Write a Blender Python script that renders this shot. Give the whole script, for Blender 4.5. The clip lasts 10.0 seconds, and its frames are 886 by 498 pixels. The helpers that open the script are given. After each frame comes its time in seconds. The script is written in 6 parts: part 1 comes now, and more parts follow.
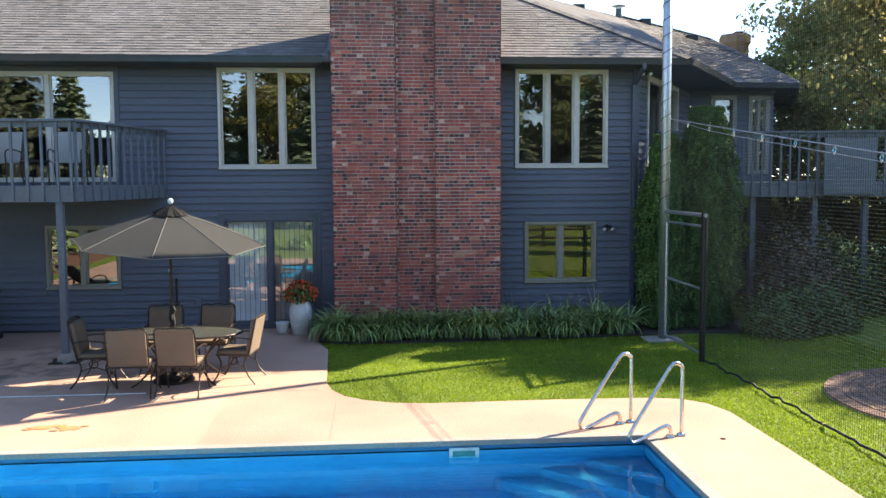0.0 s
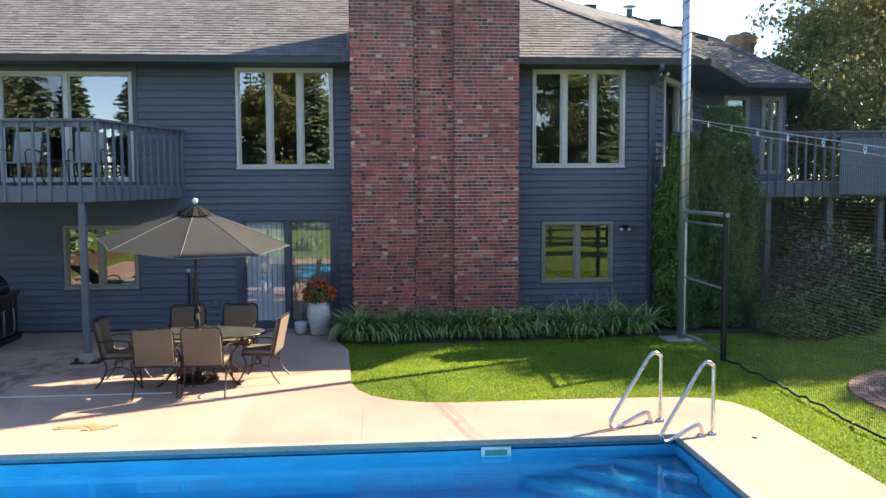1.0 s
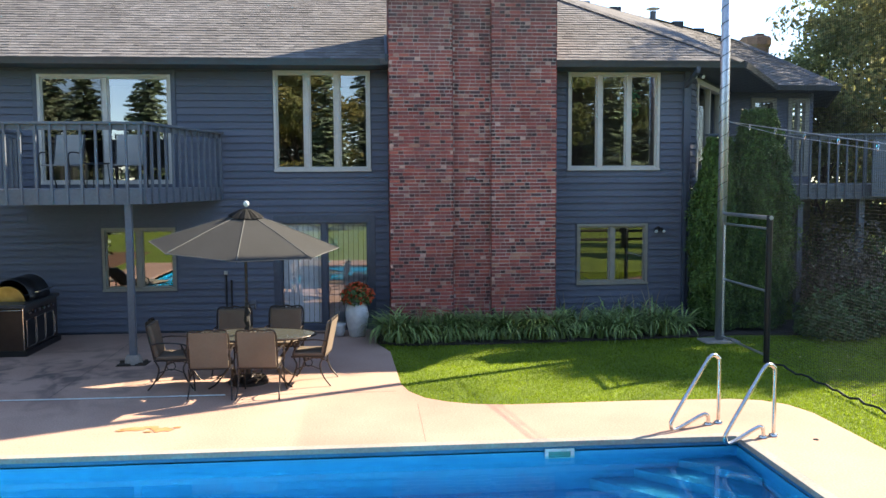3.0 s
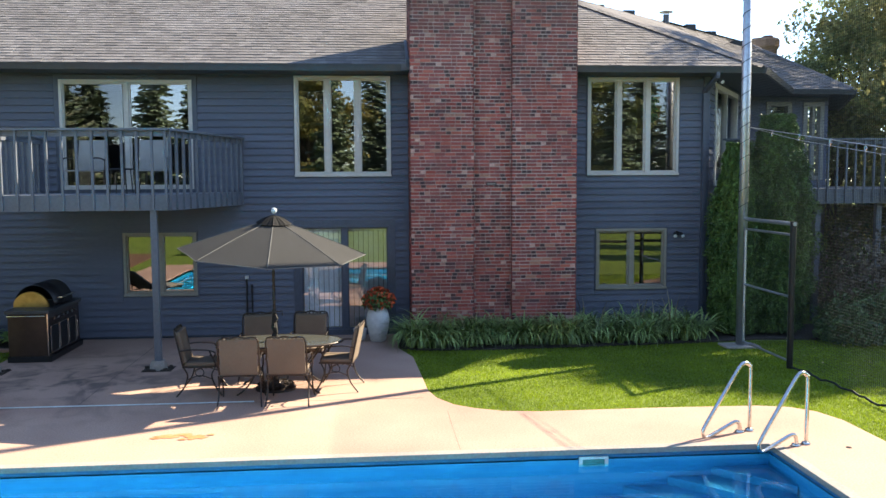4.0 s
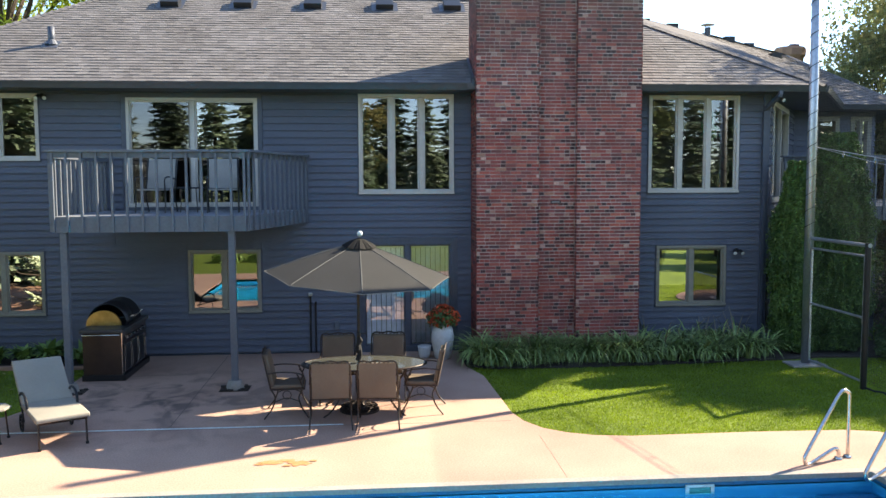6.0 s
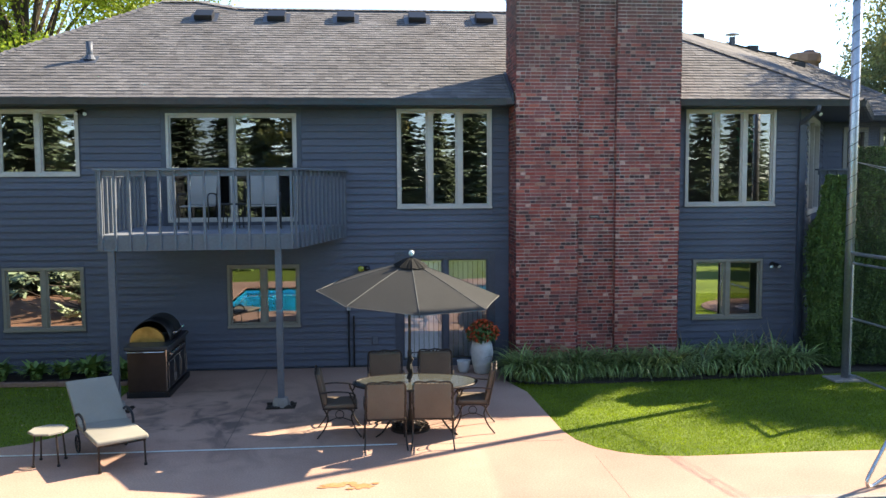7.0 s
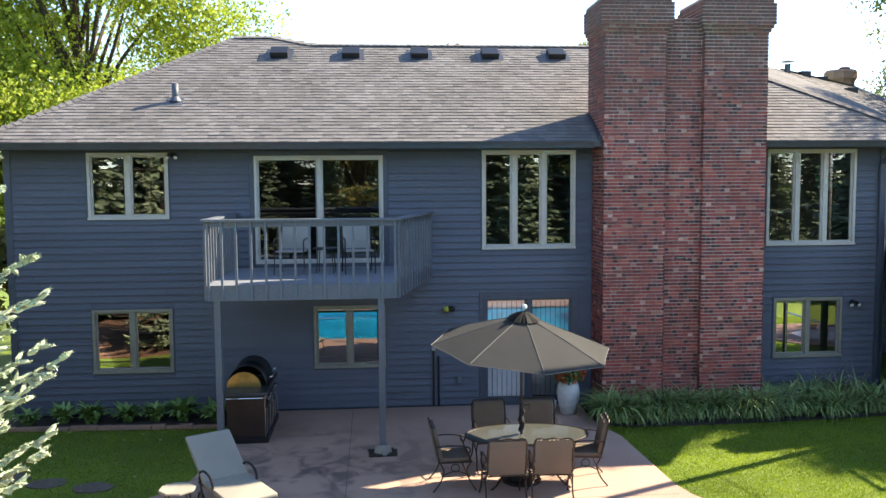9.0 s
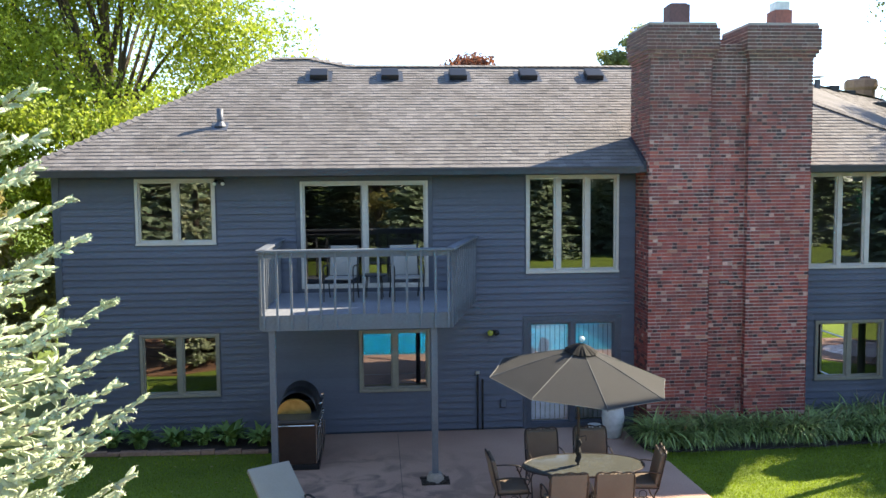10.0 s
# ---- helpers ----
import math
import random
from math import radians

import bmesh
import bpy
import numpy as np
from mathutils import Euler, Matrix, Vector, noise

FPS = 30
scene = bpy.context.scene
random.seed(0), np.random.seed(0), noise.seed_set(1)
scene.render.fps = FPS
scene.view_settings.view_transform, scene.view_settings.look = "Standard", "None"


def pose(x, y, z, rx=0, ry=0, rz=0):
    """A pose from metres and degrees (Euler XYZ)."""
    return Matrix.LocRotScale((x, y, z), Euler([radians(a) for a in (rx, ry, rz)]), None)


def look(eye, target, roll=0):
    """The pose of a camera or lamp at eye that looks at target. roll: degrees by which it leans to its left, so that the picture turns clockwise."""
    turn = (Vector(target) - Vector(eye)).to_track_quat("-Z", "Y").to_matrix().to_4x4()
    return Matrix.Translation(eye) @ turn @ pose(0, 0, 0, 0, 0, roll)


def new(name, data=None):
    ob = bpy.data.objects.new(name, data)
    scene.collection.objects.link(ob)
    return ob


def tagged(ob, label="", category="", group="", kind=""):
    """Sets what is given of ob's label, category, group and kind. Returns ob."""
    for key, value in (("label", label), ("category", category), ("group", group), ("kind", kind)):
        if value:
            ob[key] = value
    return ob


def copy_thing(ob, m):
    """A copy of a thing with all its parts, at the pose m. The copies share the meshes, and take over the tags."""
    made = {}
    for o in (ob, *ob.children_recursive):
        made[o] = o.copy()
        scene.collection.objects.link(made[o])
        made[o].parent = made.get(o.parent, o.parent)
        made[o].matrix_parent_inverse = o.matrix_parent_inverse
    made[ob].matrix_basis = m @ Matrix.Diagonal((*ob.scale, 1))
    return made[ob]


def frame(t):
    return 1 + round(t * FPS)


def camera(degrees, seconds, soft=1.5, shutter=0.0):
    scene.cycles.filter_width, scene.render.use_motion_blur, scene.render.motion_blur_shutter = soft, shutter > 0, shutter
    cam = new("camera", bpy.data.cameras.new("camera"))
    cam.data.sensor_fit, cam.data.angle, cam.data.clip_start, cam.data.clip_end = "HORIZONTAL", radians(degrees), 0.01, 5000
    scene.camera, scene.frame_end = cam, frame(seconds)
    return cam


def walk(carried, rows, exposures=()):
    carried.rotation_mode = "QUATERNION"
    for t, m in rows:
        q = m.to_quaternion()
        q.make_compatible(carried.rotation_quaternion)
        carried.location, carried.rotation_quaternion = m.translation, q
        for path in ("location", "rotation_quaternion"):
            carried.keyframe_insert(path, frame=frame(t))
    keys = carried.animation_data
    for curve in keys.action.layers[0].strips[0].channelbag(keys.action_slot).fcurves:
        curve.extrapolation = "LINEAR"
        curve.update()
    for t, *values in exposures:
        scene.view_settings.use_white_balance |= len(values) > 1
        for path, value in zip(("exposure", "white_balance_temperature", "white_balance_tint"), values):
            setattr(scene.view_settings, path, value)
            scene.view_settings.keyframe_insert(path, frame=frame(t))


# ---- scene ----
cam = camera(55.2, 10.0)
PATH = [
    (0, (-0.306, -0.323, 2.962), (-0.143, 1.664, 2.798), -0.3),
    (0.5, (-0.499, -0.311, 2.946), (-0.334, 1.675, 2.784), -0.3),
    (1, (-0.69, -0.306, 2.947), (-0.523, 1.681, 2.785), -0.3),
    (1.5, (-0.886, -0.303, 2.948), (-0.717, 1.684, 2.786), -0.3),
    (2, (-1.071, -0.306, 2.946), (-0.902, 1.68, 2.784), -0.3),
    (2.5, (-1.257, -0.307, 2.953), (-1.088, 1.68, 2.793), -0.3),
    (4, (-1.827, -0.305, 3.098), (-1.659, 1.681, 2.936), -0.3),
    (4.5, (-2.09, -0.305, 3.169), (-1.921, 1.681, 3.008), -0.3),
    (5, (-2.385, -0.299, 3.269), (-2.217, 1.687, 3.106), -0.3),
    (5.5, (-2.712, -0.279, 3.347), (-2.545, 1.708, 3.185), -0.2),
    (7, (-3.825, -0.184, 3.72), (-3.658, 1.802, 3.561), -0.3),
    (7.5, (-4.204, -0.166, 3.905), (-4.04, 1.82, 3.744), -0.4),
    (8, (-4.616, -0.144, 4.104), (-4.452, 1.843, 3.944), -0.4),
    (8.5, (-5.035, -0.116, 4.312), (-4.872, 1.871, 4.153), -0.4),
    (9, (-5.471, -0.079, 4.533), (-5.308, 1.908, 4.375), -0.4),
    (9.5, (-5.902, -0.04, 4.796), (-5.74, 1.947, 4.634), -0.5),
    (10, (-6.283, -0.048, 5.046), (-6.128, 1.94, 4.886), -0.5),
]
walk(cam, [(t, look(eye, target, roll)) for t, eye, target, roll in PATH],
     [(0, 1.9, 7100, 10), (5, 1.88, 7100, 10), (7.5, 1.74, 7100, 10), (8.5, 1.82, 7100, 10), (9.5, 1.98, 7100, 10), (10, 1.98, 7100, 10)])

# ---- light ----
SUN = Vector((0.74, 0.341, 0.574)).normalized()
world = bpy.data.worlds.new("sky")
scene.world = world
world.use_nodes = True
wn = world.node_tree.nodes
sky = wn.new("ShaderNodeTexSky")
sky.sky_type = "NISHITA"
sky.sun_disc = False
sky.sun_elevation = math.asin(SUN.z)
sky.sun_rotation = math.atan2(SUN.x, SUN.y)
sky.air_density, sky.dust_density, sky.ozone_density = 0.7, 0.05, 2.2
wn["Background"].inputs["Strength"].default_value = 0.15
world.node_tree.links.new(sky.outputs[0], wn["Background"].inputs["Color"])
sun_data = bpy.data.lights.new("sun", "SUN")
sun_data.energy, sun_data.angle, sun_data.color = 5.0, radians(0.55), (1.0, 0.91, 0.75)
sun = new("sun", sun_data)
sun.matrix_world = look(SUN * 40, (0, 0, 0))


# ---- materials ----
def material(name, colour, rough=0.7, metal=0.0, colour2=None, grain=30.0, stain=1.2, bump=0.15, bump_scale=None,
             spread=0.0, island=False, stretch=(1, 1, 1), dist=0.01):
    """A principled surface with two scales of noise between two colours, fine relief and, with spread, a shade of its own per piece."""
    m = bpy.data.materials.new(name)
    m.use_nodes = True
    nt = m.node_tree
    n, l = nt.nodes, nt.links
    b = n["Principled BSDF"]
    b.inputs["Roughness"].default_value, b.inputs["Metallic"].default_value = rough, metal
    co = n.new("ShaderNodeTexCoord")
    mp = n.new("ShaderNodeMapping")
    mp.inputs["Scale"].default_value = stretch
    geo = n.new("ShaderNodeNewGeometry")
    l.new(geo.outputs["Position"], mp.inputs["Vector"])
    fine, coarse = n.new("ShaderNodeTexNoise"), n.new("ShaderNodeTexNoise")
    for t, s, d in ((fine, grain, 3), (coarse, stain, 5)):
        t.inputs["Scale"].default_value, t.inputs["Detail"].default_value = s, d
        l.new(mp.outputs["Vector"], t.inputs["Vector"])
    add = n.new("ShaderNodeMath")
    add.operation = "MULTIPLY_ADD"
    add.inputs[1].default_value = 0.5
    half = n.new("ShaderNodeMath")
    half.operation = "MULTIPLY"
    half.inputs[1].default_value = 0.5
    l.new(coarse.outputs["Fac"], half.inputs[0])
    l.new(fine.outputs["Fac"], add.inputs[0])
    l.new(half.outputs[0], add.inputs[2])
    ramp = n.new("ShaderNodeValToRGB")
    c2 = colour2 or tuple(0.72 * c for c in colour)
    ramp.color_ramp.elements[0].position, ramp.color_ramp.elements[0].color = 0.36, (*c2, 1)
    ramp.color_ramp.elements[1].position, ramp.color_ramp.elements[1].color = 0.62, (*colour, 1)
    l.new(add.outputs[0], ramp.inputs["Fac"])
    last = ramp.outputs["Color"]
    if spread:
        src = geo.outputs["Random Per Island"] if island else n.new("ShaderNodeObjectInfo").outputs["Random"]
        rng = n.new("ShaderNodeMapRange")
        rng.inputs["To Min"].default_value, rng.inputs["To Max"].default_value = 1 - spread, 1 + spread
        l.new(src, rng.inputs["Value"])
        mul = n.new("ShaderNodeVectorMath")
        mul.operation = "SCALE"
        l.new(last, mul.inputs[0])
        l.new(rng.outputs["Result"], mul.inputs["Scale"])
        last = mul.outputs["Vector"]
    l.new(last, b.inputs["Base Color"])
    if bump:
        bn = n.new("ShaderNodeBump")
        bn.inputs["Strength"].default_value, bn.inputs["Distance"].default_value = bump, dist
        bt = fine
        if bump_scale:
            bt = n.new("ShaderNodeTexNoise")
            bt.inputs["Scale"].default_value = bump_scale
            l.new(mp.outputs["Vector"], bt.inputs["Vector"])
        l.new(bt.outputs["Fac"], bn.inputs["Height"])
        l.new(bn.outputs["Normal"], b.inputs["Normal"])
    return m


def palette(name, colours, island, rough=0.85, grain=60.0, bump=0.4, dark=(0.62, 0.6, 0.58)):
    """Pieces that each take one of several colours, by chance, with grain over it."""
    m = material(name, (1, 1, 1), rough, grain=grain, stain=1.0, bump=bump, colour2=dark)
    nt = m.node_tree
    n, l = nt.nodes, nt.links
    if island:
        src = n.new("ShaderNodeNewGeometry").outputs["Random Per Island"]
    else:
        src = n.new("ShaderNodeObjectInfo").outputs["Random"]
    r = n.new("ShaderNodeValToRGB")
    r.color_ramp.interpolation = "CONSTANT"
    while len(r.color_ramp.elements) < len(colours):
        r.color_ramp.elements.new(0.5)
    for e, (p, c) in zip(r.color_ramp.elements, colours):
        e.position, e.color = p, (*c, 1)
    l.new(src, r.inputs["Fac"])
    mix = n.new("ShaderNodeMix")
    mix.data_type, mix.blend_type = "RGBA", "MULTIPLY"
    mix.inputs["Factor"].default_value = 1.0
    b = n["Principled BSDF"]
    old = b.inputs["Base Color"].links[0].from_socket
    l.new(r.outputs["Color"], mix.inputs["A"])
    l.new(old, mix.inputs["B"])
    l.new(mix.outputs["Result"], b.inputs["Base Color"])
    return m


def glassy(name, tint, ior, rough=0.0, wave=0.0, scale=4.0, refract=False):
    """Clear sheet: lets light through with a tint and mirrors by Fresnel."""
    m = bpy.data.materials.new(name)
    m.use_nodes = True
    n, l = m.node_tree.nodes, m.node_tree.links
    n.remove(n["Principled BSDF"])
    tr, gl, fr, mx = (n.new(k) for k in ("ShaderNodeBsdfRefraction" if refract else "ShaderNodeBsdfTransparent", "ShaderNodeBsdfGlossy", "ShaderNodeFresnel", "ShaderNodeMixShader"))
    tr.inputs["Color"].default_value = (*tint, 1)
    if refract:
        tr.inputs["IOR"].default_value = ior
    gl.inputs["Roughness"].default_value = rough
    fr.inputs["IOR"].default_value = ior
    l.new(fr.outputs[0], mx.inputs[0])
    l.new(tr.outputs[0], mx.inputs[1])
    l.new(gl.outputs[0], mx.inputs[2])
    l.new(mx.outputs[0], n["Material Output"].inputs["Surface"])
    if wave:
        t, bn = n.new("ShaderNodeTexNoise"), n.new("ShaderNodeBump")
        geo = n.new("ShaderNodeNewGeometry")
        l.new(geo.outputs["Position"], t.inputs["Vector"])
        t.inputs["Scale"].default_value = scale
        bn.inputs["Strength"].default_value, bn.inputs["Distance"].default_value = wave, 0.02
        l.new(t.outputs["Fac"], bn.inputs["Height"])
        for k in (gl, fr, tr) if refract else (gl, fr):
            l.new(bn.outputs["Normal"], k.inputs["Normal"])
    return m


M = {}
M["siding"] = material("siding_paint", (0.106, 0.117, 0.151), 0.65, colour2=(0.085, 0.094, 0.122), grain=25, stain=0.9, bump=0.12, spread=0.07, stretch=(0.4, 1, 3))
M["trim"] = material("blue_grey_trim", (0.076, 0.088, 0.116), 0.5, grain=18, stain=1.0, bump=0.08)
M["deck_paint"] = material("deck_paint", (0.13, 0.145, 0.17), 0.55, colour2=(0.095, 0.107, 0.128), grain=22, stain=1.5, bump=0.12)
M["deck_floor"] = material("deck_floor_paint", (0.22, 0.235, 0.265), 0.6, grain=20, stain=1.2, bump=0.12)
M["cream"] = material("cream_window_paint", (0.56, 0.52, 0.46), 0.45, colour2=(0.48, 0.44, 0.39), grain=15, stain=1.5, bump=0.04)
M["tan"] = material("tan_window_paint", (0.27, 0.25, 0.2), 0.5, colour2=(0.22, 0.2, 0.16), grain=15, stain=1.5, bump=0.04)
M["gutter"] = material("dark_gutter_paint", (0.05, 0.055, 0.066), 0.4, grain=10, stain=0.8, bump=0.05)
M["soffit"] = material("soffit_paint", (0.06, 0.07, 0.09), 0.6, grain=10, stain=0.8, bump=0.05)
M["glass"] = glassy("window_glass", (0.93, 0.95, 0.94), 2.9, wave=0.004, scale=1.3)
# dark base colour carries the dimness of unlit rooms
M["room"] = material("unlit_room_fill", (0.1, 0.095, 0.085), 0.9, grain=6, stain=0.6, bump=0)
M["mortar"] = material("mortar", (0.62, 0.51, 0.45), 0.95, colour2=(0.3, 0.185, 0.155), grain=5, stain=0.55, bump=0.3)
STRETCHERS = [(0.0, (0.420, 0.096, 0.077)), (0.13, (0.329, 0.083, 0.072)), (0.27, (0.460, 0.114, 0.083)), (0.39, (0.279, 0.079, 0.070)), (0.5, (0.378, 0.103, 0.083)), (0.61, (0.315, 0.098, 0.091)),
              (0.71, (0.504, 0.134, 0.092)), (0.78, (0.364, 0.070, 0.054)), (0.86, (0.210, 0.071, 0.065)), (0.93, (0.118, 0.051, 0.054)), (0.965, (0.476, 0.220, 0.150))]
HEADERS = [(0.0, (0.084, 0.039, 0.039)), (0.2, (0.121, 0.047, 0.045)), (0.34, (0.170, 0.054, 0.050)), (0.46, (0.314, 0.073, 0.060)), (0.62, (0.412, 0.091, 0.070)), (0.76, (0.267, 0.071, 0.064)),
           (0.9, (0.533, 0.273, 0.209)), (0.955, (0.701, 0.419, 0.337))]
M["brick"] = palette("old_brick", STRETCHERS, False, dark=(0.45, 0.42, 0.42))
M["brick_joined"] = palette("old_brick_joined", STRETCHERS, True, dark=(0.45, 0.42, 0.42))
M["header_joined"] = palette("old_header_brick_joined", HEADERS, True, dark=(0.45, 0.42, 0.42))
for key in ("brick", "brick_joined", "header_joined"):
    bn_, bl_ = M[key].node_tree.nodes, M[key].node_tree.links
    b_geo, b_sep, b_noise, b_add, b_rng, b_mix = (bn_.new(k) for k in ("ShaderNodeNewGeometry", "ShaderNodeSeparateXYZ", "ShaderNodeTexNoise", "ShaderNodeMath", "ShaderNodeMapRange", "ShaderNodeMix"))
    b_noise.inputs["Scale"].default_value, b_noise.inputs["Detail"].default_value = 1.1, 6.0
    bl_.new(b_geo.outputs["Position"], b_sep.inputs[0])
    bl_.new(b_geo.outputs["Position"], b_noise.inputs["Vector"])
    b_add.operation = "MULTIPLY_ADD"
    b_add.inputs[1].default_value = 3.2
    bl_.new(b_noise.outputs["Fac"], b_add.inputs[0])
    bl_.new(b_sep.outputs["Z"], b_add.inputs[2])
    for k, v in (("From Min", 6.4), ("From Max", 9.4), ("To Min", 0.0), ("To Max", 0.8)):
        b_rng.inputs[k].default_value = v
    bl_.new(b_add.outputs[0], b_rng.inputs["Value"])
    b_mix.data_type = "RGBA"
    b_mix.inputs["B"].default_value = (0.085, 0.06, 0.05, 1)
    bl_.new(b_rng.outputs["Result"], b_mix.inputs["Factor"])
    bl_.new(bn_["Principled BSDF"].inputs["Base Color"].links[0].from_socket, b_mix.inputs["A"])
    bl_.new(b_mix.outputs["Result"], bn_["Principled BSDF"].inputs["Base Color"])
SHINGLES = [(0.0, (0.165, 0.154, 0.153)), (0.2, (0.186, 0.172, 0.171)), (0.4, (0.149, 0.139, 0.139)), (0.58, (0.202, 0.189, 0.186)), (0.74, (0.165, 0.154, 0.153)), (0.9, (0.125, 0.117, 0.118))]
M["shingle"] = palette("asphalt_shingle", SHINGLES, False, 0.95, 160, 0.6)
M["shingle_joined"] = palette("asphalt_shingle_joined", SHINGLES, True, 0.95, 160, 0.6)
M["concrete"] = material("pink_tan_concrete", (0.5, 0.33, 0.247), 0.85, colour2=(0.35, 0.205, 0.153), grain=45, stain=0.5, bump=0.2, bump_scale=70, dist=0.004)
cn = M["concrete"].node_tree.nodes
cl = M["concrete"].node_tree.links
STAIN_AT = (-6.5, 13.2, 0.0)
c_geo, c_dist, c_rng, c_noise, c_mul, c_mix = (cn.new(k) for k in ("ShaderNodeNewGeometry", "ShaderNodeVectorMath", "ShaderNodeMapRange", "ShaderNodeTexNoise", "ShaderNodeMath", "ShaderNodeMix"))
c_dist.operation = "DISTANCE"
c_dist.inputs[1].default_value = STAIN_AT
cl.new(c_geo.outputs["Position"], c_dist.inputs[0])
for key, val in (("From Min", 0.4), ("From Max", 3.0), ("To Min", 0.85), ("To Max", 0.0)):
    c_rng.inputs[key].default_value = val
cl.new(c_dist.outputs["Value"], c_rng.inputs["Value"])
c_noise.inputs["Scale"].default_value, c_noise.inputs["Detail"].default_value, c_noise.inputs["Distortion"].default_value = 1.7, 8.0, 1.2
cl.new(c_geo.outputs["Position"], c_noise.inputs["Vector"])
c_mul.operation = "MULTIPLY"
c_con = cn.new("ShaderNodeMapRange")
c_con.inputs["From Min"].default_value, c_con.inputs["From Max"].default_value = 0.45, 0.62
cl.new(c_noise.outputs["Fac"], c_con.inputs["Value"])
cl.new(c_con.outputs["Result"], c_mul.inputs[0])
cl.new(c_rng.outputs["Result"], c_mul.inputs[1])
c_mix.data_type = "RGBA"
c_mix.inputs["B"].default_value = (0.1, 0.075, 0.066, 1)
cl.new(c_mul.outputs[0], c_mix.inputs["Factor"])
cl.new(cn["Principled BSDF"].inputs["Base Color"].links[0].from_socket, c_mix.inputs["A"])
cl.new(c_mix.outputs["Result"], cn["Principled BSDF"].inputs["Base Color"])
M["coping"] = material("coping_concrete", (0.36, 0.32, 0.28), 0.85, grain=30, stain=1.5, bump=0.2)
M["lawn"] = material("lawn_turf", (0.155, 0.215, 0.014), 0.9, colour2=(0.09, 0.14, 0.01), grain=26, stain=0.5, bump=0.7, bump_scale=55, dist=0.03)
M["soil"] = material("dark_soil", (0.06, 0.045, 0.035), 0.95, grain=40, stain=3, bump=0.8, dist=0.03)
M["liner"] = material("blue_pool_liner", (0.004, 0.36, 0.6), 0.5, colour2=(0.003, 0.31, 0.54), grain=8, stain=1.2, bump=0.03)
M["liner_band"] = material("dark_blue_liner_band", (0.012, 0.16, 0.3), 0.4, grain=30, stain=4, bump=0.05)
M["step_blue"] = material("pale_pool_step", (0.02, 0.36, 0.58), 0.5, grain=12, stain=2, bump=0.03)
M["water"] = glassy("pool_water", (0.62, 0.94, 1.0), 1.33, wave=0.03, scale=1.6, refract=True)
M["white_plastic"] = material("white_plastic", (0.7, 0.74, 0.72), 0.4, grain=12, stain=2, bump=0.02)
M["steel"] = material("polished_steel", (0.75, 0.74, 0.7), 0.18, 1.0, grain=20, stain=3, bump=0.02)
M["galv"] = material("galvanised_steel", (0.52, 0.54, 0.56), 0.42, 0.9, colour2=(0.4, 0.42, 0.44), grain=22, stain=3, bump=0.06)
M["black_metal"] = material("black_metal", (0.018, 0.018, 0.02), 0.4, 0.3, grain=30, stain=3, bump=0.05)
M["net"] = material("black_net_twine", (0.018, 0.02, 0.02), 0.8, grain=30, stain=3, bump=0)
M["iron"] = material("bronze_wrought_iron", (0.05, 0.038, 0.032), 0.45, 0.5, grain=40, stain=5, bump=0.15)
M["cushion"] = material("taupe_cushion_fabric", (0.175, 0.13, 0.092), 0.9, colour2=(0.13, 0.097, 0.07), grain=90, stain=2.5, bump=0.35, dist=0.004)
M["canopy"] = material("taupe_umbrella_canvas", (0.073, 0.072, 0.07), 0.9, colour2=(0.062, 0.061, 0.059), grain=110, stain=1.5, bump=0.25, dist=0.003)
M["black_vinyl"] = material("black_fabric", (0.008, 0.008, 0.008), 0.8, grain=60, stain=3, bump=0.2)
M["lounge"] = material("grey_lounge_canvas", (0.3, 0.275, 0.225), 0.9, colour2=(0.24, 0.22, 0.18), grain=90, stain=2, bump=0.3, dist=0.004)
M["grill_brown"] = material("dark_brown_enamel", (0.045, 0.026, 0.02), 0.35, 0.2, grain=12, stain=2, bump=0.03)
M["grill_grey"] = material("dark_grey_enamel", (0.06, 0.062, 0.065), 0.45, 0.2, grain=20, stain=2, bump=0.05)
# tan tint stands for the sunlit patio mirrored in the steel
M["stainless"] = material("reflection_tan_stainless", (0.55, 0.4, 0.16), 0.38, 1.0, colour2=(0.4, 0.28, 0.1), grain=12, stain=5, bump=0.05)
M["ceramic"] = material("white_glazed_ceramic", (0.62, 0.62, 0.6), 0.3, colour2=(0.5, 0.5, 0.49), grain=12, stain=3, bump=0.08)
M["blind"] = material("white_blind_fabric", (0.85, 0.86, 0.88), 0.8, grain=40, stain=2, bump=0.05)
M["clay_dark"] = material("sooty_clay_flue", (0.13, 0.075, 0.075), 0.9, colour2=(0.08, 0.05, 0.05), grain=20, stain=3, bump=0.2)
M["bark"] = material("dark_bark", (0.07, 0.052, 0.04), 0.95, grain=20, stain=3, bump=0.9, stretch=(1, 1, 0.3), dist=0.03)


# ---- building kit ----
def bm_new():
    return bmesh.new()


def box(bm, x0, x1, y0, y1, z0, z1, m=None):
    vs = [bm.verts.new((x, y, z)) for z in (z0, z1) for y in (y0, y1) for x in (x0, x1)]
    if m is not None:
        for v in vs:
            v.co = m @ v.co
    for f in ((0, 2, 3, 1), (4, 5, 7, 6), (0, 1, 5, 4), (2, 6, 7, 3), (0, 4, 6, 2), (1, 3, 7, 5)):
        bm.faces.new([vs[i] for i in f])
    return vs


